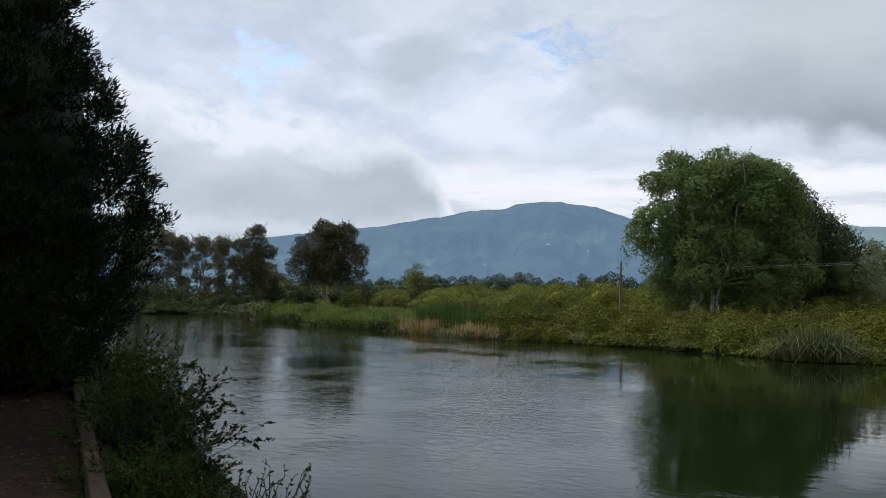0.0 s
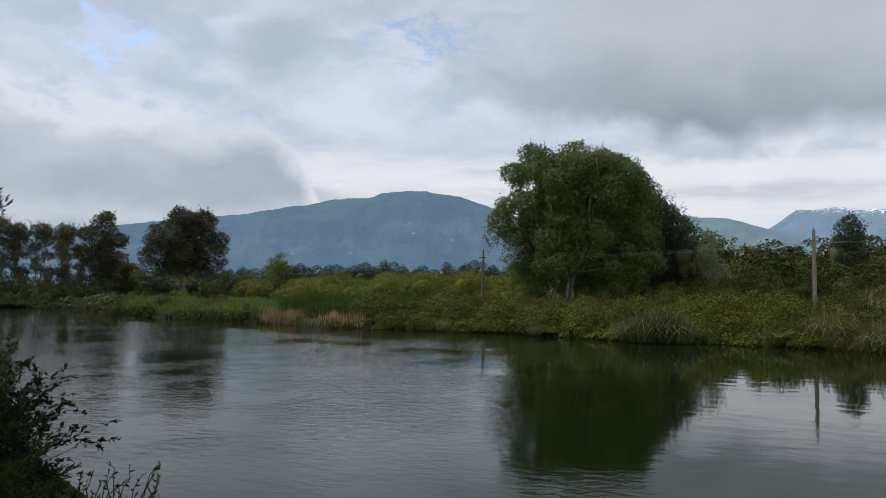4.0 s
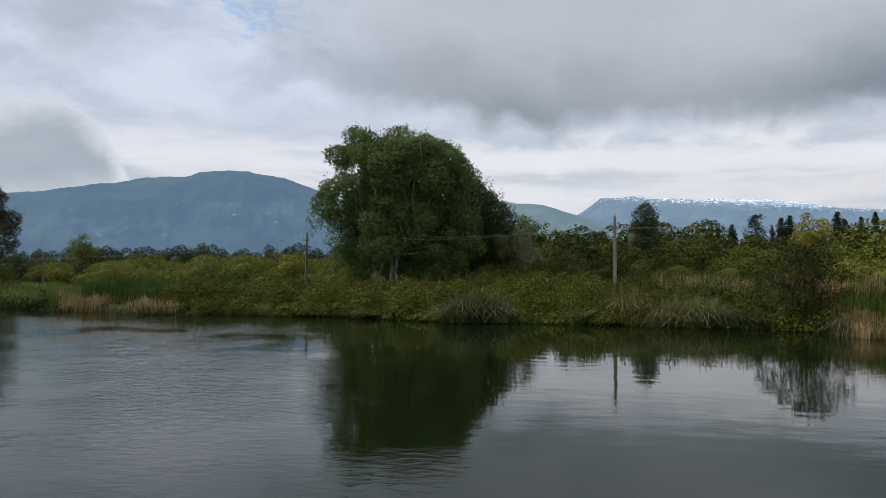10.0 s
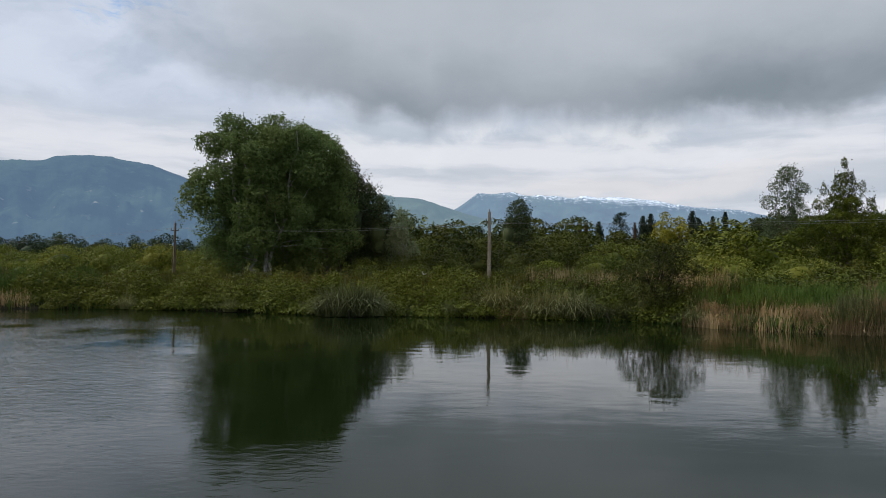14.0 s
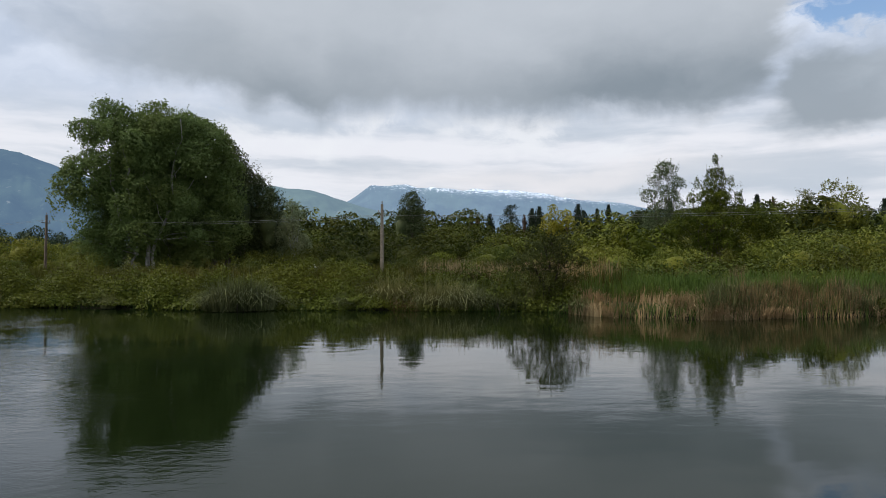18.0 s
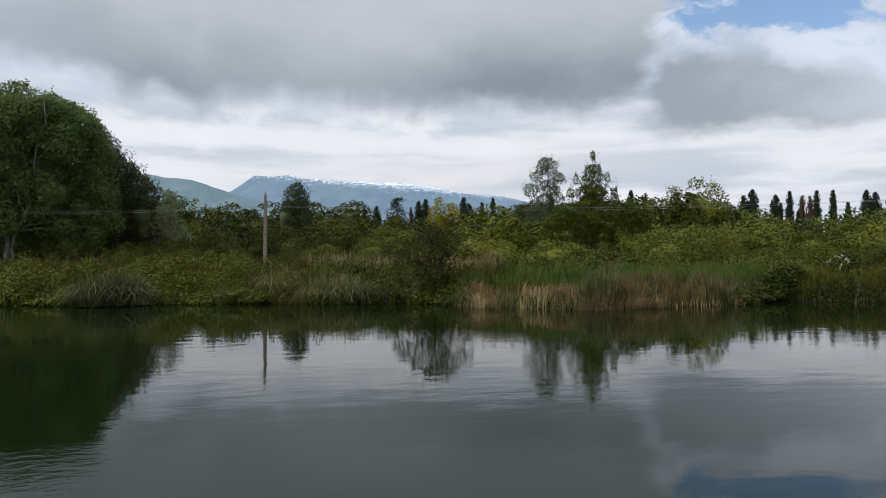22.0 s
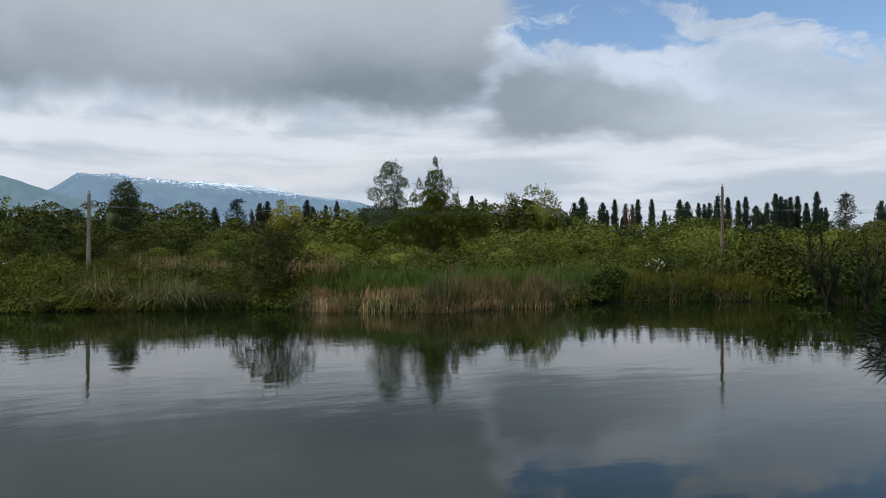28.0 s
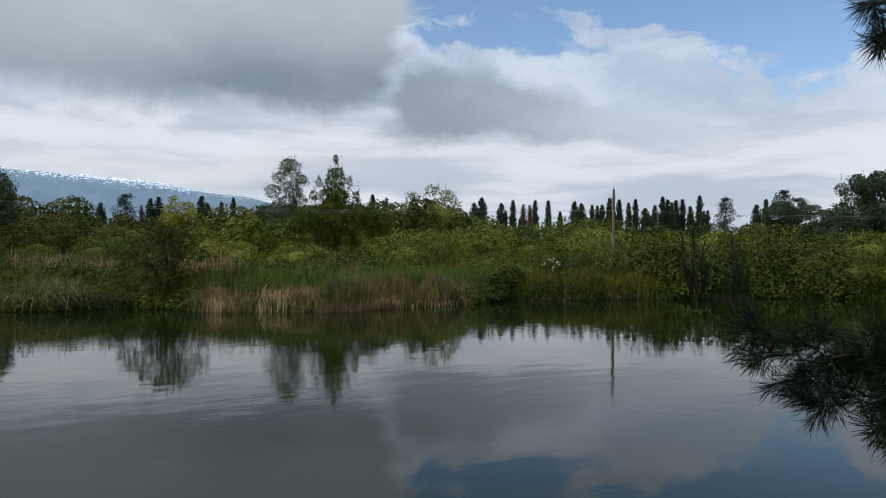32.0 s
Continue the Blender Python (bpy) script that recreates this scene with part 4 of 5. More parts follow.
thicket(30, -36, -13, 92, 125, 0.85, 1.15, [0.12, 0.53, 0.05, 0.0, 0.30])
thicket(24, -36, -13, 125, 160, 0.95, 1.25, [0.3, 0.5, 0.1, 0.0, 0.1])
thicket(14, -46, -33, 128, 155, 0.8, 1.15, [0.6, 0.1, 0.1, 0.2, 0.0])
thicket(10, -44, -33, 92, 110, 0.25, 0.45, [0.3, 0.4, 0.1, 0.0, 0.2])
thicket(26, -38, -14, 76, 100, 0.35, 0.75, [0.15, 0.5, 0.05, 0.0, 0.3])
thicket(12, -14, -4, 88, 105, 0.9, 1.4, [0.5, 0.15, 0.3, 0.0, 0.05])
thicket(8, -6, 2, 68, 80, 0.55, 0.85, [0.6, 0.3, 0.1, 0.0, 0.0])
# behind the concrete pole, and eastwards to the pine: rows that rise one behind the other
crest(1.7, -4.5, 26, 120, 140, 0.86, 1.02, [0.62, 0.18, 0.20, 0.0, 0.0])
crest(2.1, -3, 27, 100, 116, 0.50, 0.80, [0.66, 0.20, 0.10, 0.0, 0.04])
crest(2.8, -2, 26, 80, 94, 0.10, 0.40, [0.55, 0.28, 0.10, 0.0, 0.07])
thicket(16, 0, 21, 64, 80, 0.30, 0.55, [0.5, 0.3, 0.1, 0.0, 0.1])
crest(1.8, 25, 42, 108, 128, 0.82, 1.0, [0.40, 0.50, 0.10, 0.0, 0.0])
crest(2.2, 23, 44, 84, 102, 0.45, 0.72, [0.30, 0.55, 0.05, 0.0, 0.10])
crest(2.8, 24, 50, 66, 80, 0.05, 0.38, [0.25, 0.60, 0.05, 0.0, 0.10])
crest(1.6, 41, 74, 122, 142, 0.88, 1.06, [0.55, 0.15, 0.10, 0.20, 0.0])
crest(2.0, 42, 74, 94, 112, 0.55, 0.85, [0.45, 0.30, 0.05, 0.0, 0.20])
crest(2.6, 44, 74, 74, 88, 0.0, 0.40, [0.40, 0.32, 0.05, 0.0, 0.23])
thicket(12, 48, 72, 62, 72, 0.45, 0.75, [0.4, 0.3, 0.1, 0.0, 0.2])
thicket(7, -45.5, -43.5, 86, 100, 0.22, 0.38, [0.9, 0.0, 0.1, 0.0, 0.0])
jobs[3] += [place(az, rng.uniform(124, 136), rng.uniform(0.85, 1.1), 1.0) for az in np.linspace(-57, -36, 14)]
# the rounded fresh bush below the poplar's eastern side, and the pale mound east of the twin trees
jobs[0] += [place(-3.3, 66, 0.62, 0.8), place(-1.6, 68, 0.5, 0.8), place(-4.8, 70, 0.45, 0.8)]
jobs[1] += [place(36.5, 78, 1.25, 0.95), place(38.8, 80, 1.35, 0.95), place(34.6, 80, 1.1, 0.95), place(41.2, 84, 1.2, 0.9)]
for k, j in zip(kinds, jobs):
    scatter(k, j)

# ---- the tall trees ----
rng = np.random.default_rng(103)
poplar = blob_tree("poplar_tree", "big broad poplar with pale stems standing in the meadow", POPLAR, PALEBARK, [
    (1.3, 0, 11.7, 5.9, 5.5, 5.7), (-3.3, 0.5, 13.0, 4.2, 4.5, 4.6), (-0.4, 0, 13.2, 4.6, 4.4, 4.3), (4.7, 0, 13.0, 4.1, 3.8, 4.2), (1.7, 0, 14.4, 4.5, 4.0, 3.8), (7.4, 0.5, 9.6, 2.6, 3.2, 3.6), (-5.6, 0, 8.8, 3.4, 4.0, 3.2), (-8.4, -0.5, 7.6, 1.3, 1.6, 1.9), (-7.2, 0, 10.4, 1.5, 1.6, 1.3), (-5.6, 0, 13.6, 1.5, 1.6, 1.2),
    (0.9, 0, 5.8, 6.4, 5.5, 4.4), (5.6, 0.5, 10.4, 3.2, 4.0, 4.6), (-0.8, 0, 9.2, 4.8, 4.8, 4.6), (6.8, 0.5, 5.6, 3.0, 3.6, 3.8), (-1.4, -1.0, 3.6, 3.8, 4.0, 2.8), (-5.8, 0, 5.4, 2.2, 2.4, 2.6), (-4.2, 0.5, 3.2, 2.8, 3.0, 2.6), (4.4, 0, 3.0, 3.8, 3.4, 2.8), (0.5, 1.8, 4.2, 6.4, 3.6, 4.2)],
    230, 1.25, 190000, 0.215, [(-3.2, -2.4, 14.5), (2.6, -4.2, 15.6), (-4.9, -2.5, 12.0), (5.5, 0.6, 12.0)], 0.27, 60, slim=0.8,
    bare=((1.7, 0.28, 7.0, 11.5), (-2.3, 0.35, 1.0, 4.2)), sprays=1600, heart=0.66)
poplar.matrix_basis = place(-10.75, 78, 0.96, 0.995, turn=radians(10.6))
for az, d, k in ((-8.2, 71, 0.5), (-9.6, 72, 0.42), (-11, 72, 0.5), (-13.2, 73, 0.5), (-6.2, 73, 0.5), (-15.4, 74, 0.45)):
    copy_thing(kinds[3], place(az, d, k, rng.uniform(0.6, 0.8)))
side_trees = blob_tree("alder_tree", "slender dark green tree beside the poplar", UNDERGROWTH, BARK, [
    (0, 0, 8.6, 2.1, 2.1, 3.6), (0.6, 0, 5.0, 2.7, 2.7, 3.4), (-0.8, 0.3, 3.0, 2.4, 2.4, 2.4)],
    36, 0.95, 11000, 0.24, [(0.2, 0, 11.0), (0.9, 0.3, 8.0)], 0.14, 14, "trees beside the poplar", sprays=260, heart=0.5)
scatter(side_trees, [place(-5.6, 84, 1.16, 1.04), place(-4.3, 83, 1.0, 1.0), place(-3.3, 85, 0.92, 0.98), place(-2.3, 82, 0.80, 0.95), place(-6.6, 87, 1.2, 1.0), place(8.3, 108, 1.0, 0.94), place(7.7, 110, 0.8, 0.9), place(25.6, 104, 0.75, 0.9)])
pale_side = blob_tree("birch_tree", "thin pale-stemmed tree with sparse grey-green leaves", SILVER, PALEBARK, [
    (0, 0, 6.6, 1.3, 1.3, 2.2), (0.4, 0, 4.4, 1.7, 1.7, 2.2), (-0.6, 0, 2.8, 1.6, 1.6, 1.8)],
    22, 0.7, 4200, 0.20, [(0.1, 0, 8.2), (-0.5, 0.1, 6.6), (0.7, 0, 6.0)], 0.09, 15, "trees beside the poplar", sprays=160)
scatter(pale_side, [place(-0.6, 80, 0.92, 1.0), place(-1.5, 82, 0.8, 1.0)])
gum = blob_tree("eucalyptus_tree", "dark rounded eucalyptus on the far shore", EUCALYPT, BARK, [
    (0.2, 0, 8.7, 5.2, 4.8, 4.9), (-3.3, 0, 7.0, 2.9, 3.2, 3.6), (3.6, 0, 6.8, 2.7, 3.2, 3.9), (0.0, 0, 11.2, 3.2, 3.0, 2.3), (0.6, 0.5, 5.4, 3.6, 3.2, 2.0)],
    96, 1.05, 46000, 0.24, [(0.3, 0, 10.0), (-0.6, 0.2, 9.0)], 0.30, 24, "eucalyptus trees", sprays=300, heart=0.6, droop=0.4)
gum.matrix_basis = place(-39.9, 112, 1.0, 0.95, turn=radians(39.9))
gum2 = blob_tree("tall_eucalyptus", "tall brownish eucalyptus leaning over the pond", EUCALYPT, BARK, [
    (0.3, 0, 11.0, 2.0, 2.2, 2.1), (-1.3, 0, 8.6, 2.3, 2.6, 2.4), (1.6, 0.3, 8.0, 2.1, 2.6, 2.2), (0.2, 0, 5.6, 2.8, 2.8, 2.8), (0.4, 0, 3.0, 2.6, 2.6, 2.2)],
    56, 0.95, 16000, 0.26, [(0.2, 0, 11.0), (-1.2, 0.2, 8.5)], 0.22, 20, "eucalyptus trees", sprays=200, droop=0.5, heart=0.45)
scatter(gum2, [place(-45.3, 124, 1.0, 1.02, turn=radians(45)), place(-53.6, 122, 1.15, 1.12, turn=radians(230)), place(-57.5, 120, 1.2, 1.1), place(-44.2, 132, 0.8, 0.7)])
gum3 = blob_tree("slender_eucalyptus", "slender eucalyptus with a sparse umbrella crown", EUCALYPT, BARK, [
    (0.2, 0, 9.8, 1.9, 2.0, 1.3), (-1.2, 0, 8.5, 1.5, 1.6, 1.0), (1.3, 0, 7.4, 1.4, 1.5, 0.9), (-0.6, 0, 6.2, 1.3, 1.3, 0.8), (0.7, 0, 4.8, 1.3, 1.3, 1.4), (-0.5, 0, 3.0, 1.6, 1.6, 1.6)],
    64, 0.62, 8500, 0.23, [(0.2, 0, 9.8), (-0.9, 0.2, 8.6), (1.0, 0, 7.6)], 0.14, 18, "eucalyptus trees", sprays=420, droop=0.5)
scatter(gum3, [place(-50.5, 126, 1.0, 1.0), place(-49.0, 124, 0.95, 1.05), place(-47.7, 128, 1.0, 1.02), place(-51.7, 130, 1.0, 1.1), place(-46.6, 130, 0.8, 0.95)])
for az, d, k in ((-53.4, 121, 1.2), (-50.3, 122, 1.1), (-47.5, 122, 1.05), (-52.6, 119, 1.0), (-49.6, 118, 0.9), (-48.2, 119, 0.95), (-46.8, 118, 1.0), (-45.6, 120, 1.0), (-54.5, 119, 1.2), (-56.5, 119, 1.3), (-43.5, 92, 0.35), (-44.6, 88, 0.40), (-41.2, 82, 0.4), (-37.5, 76, 0.35)):
    copy_thing(kinds[3] if d > 105 else kinds[0], place(az, d, k, rng.uniform(0.85, 1.1)))
twin = blob_tree("airy_willow_tree", "airy silvery grey-green tree in the thicket", SILVER, BARK, [
    (0.3, 0, 12.2, 1.4, 1.4, 1.4), (-1.2, 0, 11.0, 1.1, 1.1, 1.3), (1.5, 0, 10.8, 1.1, 1.2, 1.5), (-1.7, 0, 9.4, 1.1, 1.1, 1.0), (0.4, 0, 9.4, 1.5, 1.4, 1.4), (0.5, 0, 7.2, 2.3, 2.0, 2.2), (-0.4, 0, 5.4, 3.0, 2.6, 2.6)],
    96, 0.80, 22000, 0.19, [(0.3, 0, 13.0), (-1.1, 0.2, 11.6), (1.3, 0, 11.2), (-1.6, 0, 9.8)], 0.11, 44, "twin trees", sprays=420, slim=0.5)
twin.matrix_basis = place(27.3, 92, 0.96, 1.0, turn=radians(-27.3))
twin2 = blob_tree("sparse_maple_tree", "upright sparse tree with young leaves", BRIGHT, BARK, [
    (0.3, 0, 13.0, 0.45, 0.5, 1.3), (-0.6, 0, 12.0, 0.45, 0.5, 1.2), (1.2, 0, 11.9, 0.45, 0.5, 1.3), (-1.6, 0, 10.4, 0.5, 0.5, 1.2), (2.1, 0, 10.2, 0.5, 0.5, 1.3), (-2.6, 0, 8.8, 0.6, 0.6, 1.1), (3.1, 0, 8.8, 0.6, 0.6, 1.2),
    (0.3, 0, 10.2, 1.4, 1.4, 2.2), (0.3, 0, 8.0, 2.4, 2.2, 2.2), (0.2, 0, 5.6, 3.6, 3.0, 2.8), (4.2, 0, 6.4, 1.9, 1.9, 2.0), (-3.2, 0, 5.6, 1.9, 2.0, 2.2), (6.2, 0, 5.0, 1.9, 1.9, 2.0), (0, 0, 3.0, 4.4, 3.2, 2.4)],
    150, 0.82, 36000, 0.20, [(0.3, 0, 14.2), (-0.6, 0.2, 13.1), (1.2, 0, 13.0), (-1.6, 0.1, 11.5), (2.1, 0, 11.4), (-2.6, 0.1, 9.8), (3.1, 0, 9.9)], 0.11, 90, "twin trees", sprays=900)
twin2.matrix_basis = place(30.7, 84, 0.90, 1.0, turn=radians(-30.7))
rtree = make_tree("pale_round_tree", "pale rounded tree rising above the scrub", WILLOW, BARK, 11.0, 2.0, 3.7, 34, 1.15, 8000, 0.25, 16, "pale round trees", limbs=8, trunk_r=0.2, sprays=260)
scatter(rtree, [place(-33.0, 165, 0.85, 0.95), place(33.0, 112, 0.75, 1.10), place(35.0, 115, 0.75, 1.16), place(37.0, 112, 0.85, 1.16), place(38.9, 110, 0.95, 1.14), place(40.2, 116, 0.75, 1.1)])
wbush = blob_tree("leaning_alder", "thin small-leaved alder leaning over the water", OLIVE, DARKBARK, [
    (0.0, 0, 3.2, 1.5, 1.3, 1.1), (-1.1, 0, 2.5, 1.2, 1.1, 0.9), (1.1, 0, 2.4, 1.3, 1.1, 1.0), (0.2, 0, 1.4, 1.5, 1.2, 0.8)],
    60, 0.40, 6500, 0.105, [(0.1, 0, 4.3), (-0.8, 0.1, 3.2), (0.7, -0.1, 3.6), (-0.3, 0, 3.9), (1.2, 0, 2.6)], 0.05, 50, sprays=420)
wbush.matrix_basis = place(18.8, 42.6, turn=radians(-18.8))

# ---- conifers in the distance ----
rng = np.random.default_rng(104)
CYP = "distant cypresses"
cyp = make_cypress("cypress_tree", "tall dark columnar cypress in the distance", CYPRESS, 12.0, 0.85, 3, CYP)
cyp2 = make_cypress("broad_cypress", "dark blunt-topped cypress in the distance", CYPRESS, 12.0, 1.55, 5, CYP, 560)
cyp3 = make_cypress("withered_cypress", "brown withered cypress in the distance", BROWN, 11.0, 0.9, 6, CYP, 220)
# bearing and rise of the tops, the slim ones, the blunt ones and the withered ones
narrow = [(22.5, 0.068), (23.35, 0.0735), (27.8, 0.078), (33.75, 0.083), (37.1, 0.077), (44.6, 0.0765), (46.3, 0.0765), (47.3, 0.0765), (48.2, 0.061), (50.6, 0.070), (51.0, 0.0685), (51.35, 0.070), (51.9, 0.079), (52.6, 0.077), (53.3, 0.073), (53.8, 0.077), (55.2, 0.069), (55.75, 0.080), (56.1, 0.0765), (56.4, 0.072), (56.7, 0.075), (57.15, 0.076), (57.7, 0.067), (58.35, 0.081), (58.9, 0.061), (62.8, 0.0745)]
blunt = [(14.35, 0.062), (17.6, 0.069), (18.15, 0.0715), (21.1, 0.0745), (21.5, 0.066), (41.6, 0.072), (42.2, 0.080), (43.7, 0.0725), (49.3, 0.0745), (49.8, 0.072), (54.5, 0.065), (62.2, 0.0675)]
withered = [(12.9, 0.066), (13.4, 0.062), (17.0, 0.060), (20.3, 0.060), (21.0, 0.058), (34.8, 0.078), (45.4, 0.070), (45.9, 0.069)]
narrow += [(az, rng.uniform(0.052, 0.066)) for az in rng.uniform(41, 61, 14)]
for kind, spots, tall in ((cyp, narrow, 12.0), (cyp2, blunt, 12.0), (cyp3, withered, 11.0)):
    poses = []
    for az, te in spots:
        d = rng.uniform(150, 170)
        s = (EYE + te * d - 1.6) / tall
        k = rng.uniform(0.95, 1.2)
        poses.append(place(az, d, s * k, 1 / k))
    scatter(kind, poses)
ced = make_cedar("cedar_tree", "dark layered cedar in the distance", CEDAR, 13.0, 4.0, 3, "distant cedars")
scatter(ced, [place(15.9, 155, 0.95, 1.06), place(3.3, 165, 0.72, 1.08), place(4.6, 160, 0.9, 0.90), place(5.2, 162, 0.9, 0.90), place(60.1, 150, 0.96, 1.06), place(63.9, 140, 1.0, 1.05), place(65.0, 138, 0.95, 0.98), place(24.3, 150, 0.8, 1.0), place(25.2, 152, 0.8, 1.0)])
dark_tree = blob_tree("dark_oak", "dark spreading tree beyond the eastern scrub", PINEFAR, DARKBARK, [
    (0, 0, 9.0, 3.4, 3.4, 2.6), (-2.0, 0, 7.0, 2.6, 2.6, 2.4), (2.2, 0, 6.6, 2.6, 2.6, 2.6), (0, 0, 4.0, 3.6, 3.6, 3.0)], 40, 0.95, 10000, 0.26, [(0, 0, 9.5), (1.2, 0, 7.5)], 0.2, 14, "dark eastern trees", sprays=200)
scatter(dark_tree, [place(66.0, 124, 0.86, 0.95), place(67.3, 120, 0.86, 0.95), place(68.3, 112, 0.95, 1.14), place(69.8, 112, 1.0, 1.12), place(71.5, 112, 1.1, 1.1), place(63.6, 132, 0.85, 1.08), place(64.4, 134, 0.85, 1.08), place(74.0, 110, 1.1, 1.0)])
far_pine = make_tree("distant_pine", "dark distant pine in the far wood", PINEFAR, DARKBARK, 8.6, 0.6, 4.2, 20, 1.25, 2300, 0.42, 22, "far wood", limbs=6, trunk_r=0.2)
poses = [place(az, rng.uniform(200, 235), rng.uniform(0.85, 1.15), rng.uniform(0.85, 1.1)) for az in np.concatenate([np.linspace(-44, -12, 46), rng.uniform(-40, -12, 8)])]
scatter(far_pine, poses)
ybush = make_bush("yellow_bush", "yellow-flowering tree among the cypresses", YELLOW, 4.0, 10.0, 44, 1.2, 9000, 0.36, 30, "")
ybush.matrix_basis = place(19.5, 138, 1.0, 1.12)
wbl = make_bush("blossom_bush", "bush with white blossom in the thicket", THICKET, 0.9, 1.1, 14, 0.4, 1400, 0.13, 31, "blossom bushes")
c = dome_points(26, 0.95, 0.95, 1.2, 0.1, 0.3, 3, 0.8)
at, way = clumps(c + np.array([0, 0, 0.15]), 0.12, 3)
part("blossom", leaf_mesh("white_blossom", at, way, 0.13, BLOSSOM, 0.8), wbl, "white blossom")["kind"] = "stuff"
scatter(wbl, [place(0.9, 66, 1.0, 1.0), place(12.8, 56, 0.9, 1.0), place(47.5, 60, 1.3, 1.1), place(56.0, 64, 1.4, 1.2)])
ever = make_bush("laurel_bush", "big glossy evergreen bush", THICKET, 4.2, 5.0, 36, 1.2, 9000, 0.24, 33, "")
ever.matrix_basis = place(62.0, 84, 1.0, 1.05)


# ---- power line ----
def block(name, size, mat, at=(0, 0, 0), taper=1.0, bevel=0.012):
    bm = bmesh.new()
    bmesh.ops.create_cube(bm, size=1)
    for v in bm.verts:
        k = taper if v.co.z > 0 else 1.0
        v.co = Vector((v.co.x * size[0] * k + at[0], v.co.y * size[1] * k + at[1], v.co.z * size[2] + at[2]))
    bmesh.ops.bevel(bm, geom=bm.edges[:], offset=bevel, segments=1, affect="EDGES")
    me = bpy.data.meshes.new(name)
    bm.to_mesh(me)
    bm.free()
    me.materials.append(mat)
    return me


def make_pole(label, mat, az, d, top, width, turn, tilt=0.0, drop=0.55):
    p = polar(az, d)
    p.z = float(ground_z(p.x, p.y))
    h = top - p.z
    root = thing("utility_pole", label, "pole", "utility poles")
    part("shaft", block("shaft", (width, width, h + 0.5), mat, (0, 0, h / 2 - 0.25), 0.62), root)
    arm = part("crossarm", block("crossarm", (0.85, 0.08, 0.08), STEEL, (0, 0.12, h - 0.80), 1.0, 0.008), root, "rusty steel crossarm")
    for x, z in ((-0.36, h - 0.77), (0.36, h - 0.77), (0.0, h - 0.02)):
        prof = [(0.012, 0), (0.012, 0.10), (0.05, 0.10), (0.055, 0.15), (0.035, 0.17), (0.045, 0.21), (0.02, 0.25)]
        y = 0.12 if x else 0.0
        me = tubes("insulator", [([(x, y, z + b) for a, b in prof], [a for a, b in prof])], CERAMIC, 8)
        part("insulator", me, arm if x else root, "brown ceramic insulator")
    root.matrix_basis = Matrix.LocRotScale(p, Euler((0, radians(tilt), turn)), None)
    return [Vector((p.x, p.y, p.z)) + Matrix.Rotation(turn, 3, "Z") @ Vector((x, 0.12 if x else 0, z)) for x, z in ((-0.36, h - drop), (0.36, h - drop), (0, h + 0.2))]


line_turn = radians(40)
hooks = [
    make_pole("thin grey timber utility pole far off", OLDWOOD, -35.4, 105, 5.1, 0.2, line_turn),
    make_pole("weathered timber utility pole with a crossarm", OLDWOOD, -17.5, 84, 7.3, 0.26, line_turn, 1.0),
    make_pole("pale concrete utility pole behind the bank", CONCRETE, 6.02, 59.5, 7.35, 0.27, radians(60), 0.0, 0.9),
    make_pole("brown timber utility pole in the scrub", OLDWOOD, 52.15, 63, 8.55, 0.24, radians(70), 0.0, 1.75),
]
last = [h + Vector((52, -34, 0.3)) for h in hooks[3]]
for a, b in zip(hooks, hooks[1:] + [last]):
    for k in (0, 1):
        p, q = a[k], b[k]
        s = np.linspace(0, 1, 22)
        pts = np.array(p)[None] * (1 - s[:, None]) + np.array(q)[None] * s[:, None]
        pts[:, 2] -= 4 * (0.40 + 0.12 * k) * s * (1 - s)
        tagged(new("power_wire", tubes("power_wire", [(pts, np.full(22, 0.0075))], CABLE, 5)), "thin grey overhead wire strung between the poles", "wire", "overhead wires")

# ---- near bank, western end ----
rng = np.random.default_rng(105)
near_tree = thing("dark_cypress_tree", "tall dense dark evergreen on the path's edge", "tree", "evergreens by the path")
n = 2700
z = 0.0 + 11.8 * rng.random(n) ** 1.3
a = rng.random(n) * 6.283
r = np.interp(z, [0, 0.6, 1.6, 2.9, 4.0, 4.8, 5.6, 6.5, 11.8], [2.2, 2.45, 2.75, 2.8, 2.45, 2.2, 2.0, 1.65, 0.1])
r = r * (0.70 + 0.62 * fbm(a * 2.2, z * 0.9, 4, 41)) * (0.50 + 0.50 * rng.random(n) ** 0.55)
c = np.stack([np.cos(a) * r, np.sin(a) * r, 0.2 + z], -1)
at, way = clumps(c, 0.27, 104, 0.15)
out_way = unit(np.repeat(c * np.array([1, 1, 0]), 104, 0))
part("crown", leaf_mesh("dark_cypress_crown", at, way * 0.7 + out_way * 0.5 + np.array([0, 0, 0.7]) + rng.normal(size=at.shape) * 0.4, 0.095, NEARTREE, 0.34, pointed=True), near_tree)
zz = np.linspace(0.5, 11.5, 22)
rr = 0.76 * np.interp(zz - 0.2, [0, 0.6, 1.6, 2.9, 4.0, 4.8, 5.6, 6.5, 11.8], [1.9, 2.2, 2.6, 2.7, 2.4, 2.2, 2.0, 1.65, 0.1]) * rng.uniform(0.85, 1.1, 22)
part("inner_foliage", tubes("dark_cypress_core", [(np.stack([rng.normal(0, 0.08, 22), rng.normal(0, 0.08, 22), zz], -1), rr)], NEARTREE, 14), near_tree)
runs = [bend((0, 0, -0.4), (0.1, 0, 11.0), 0.24, 0.03, 9, 0)]
for e in c[rng.choice(n, 60, replace=False)]:
    runs.append(bend((0, 0, max(0.8, e[2] - 0.8)), e, 0.035, 0.008, 5, 0.05))
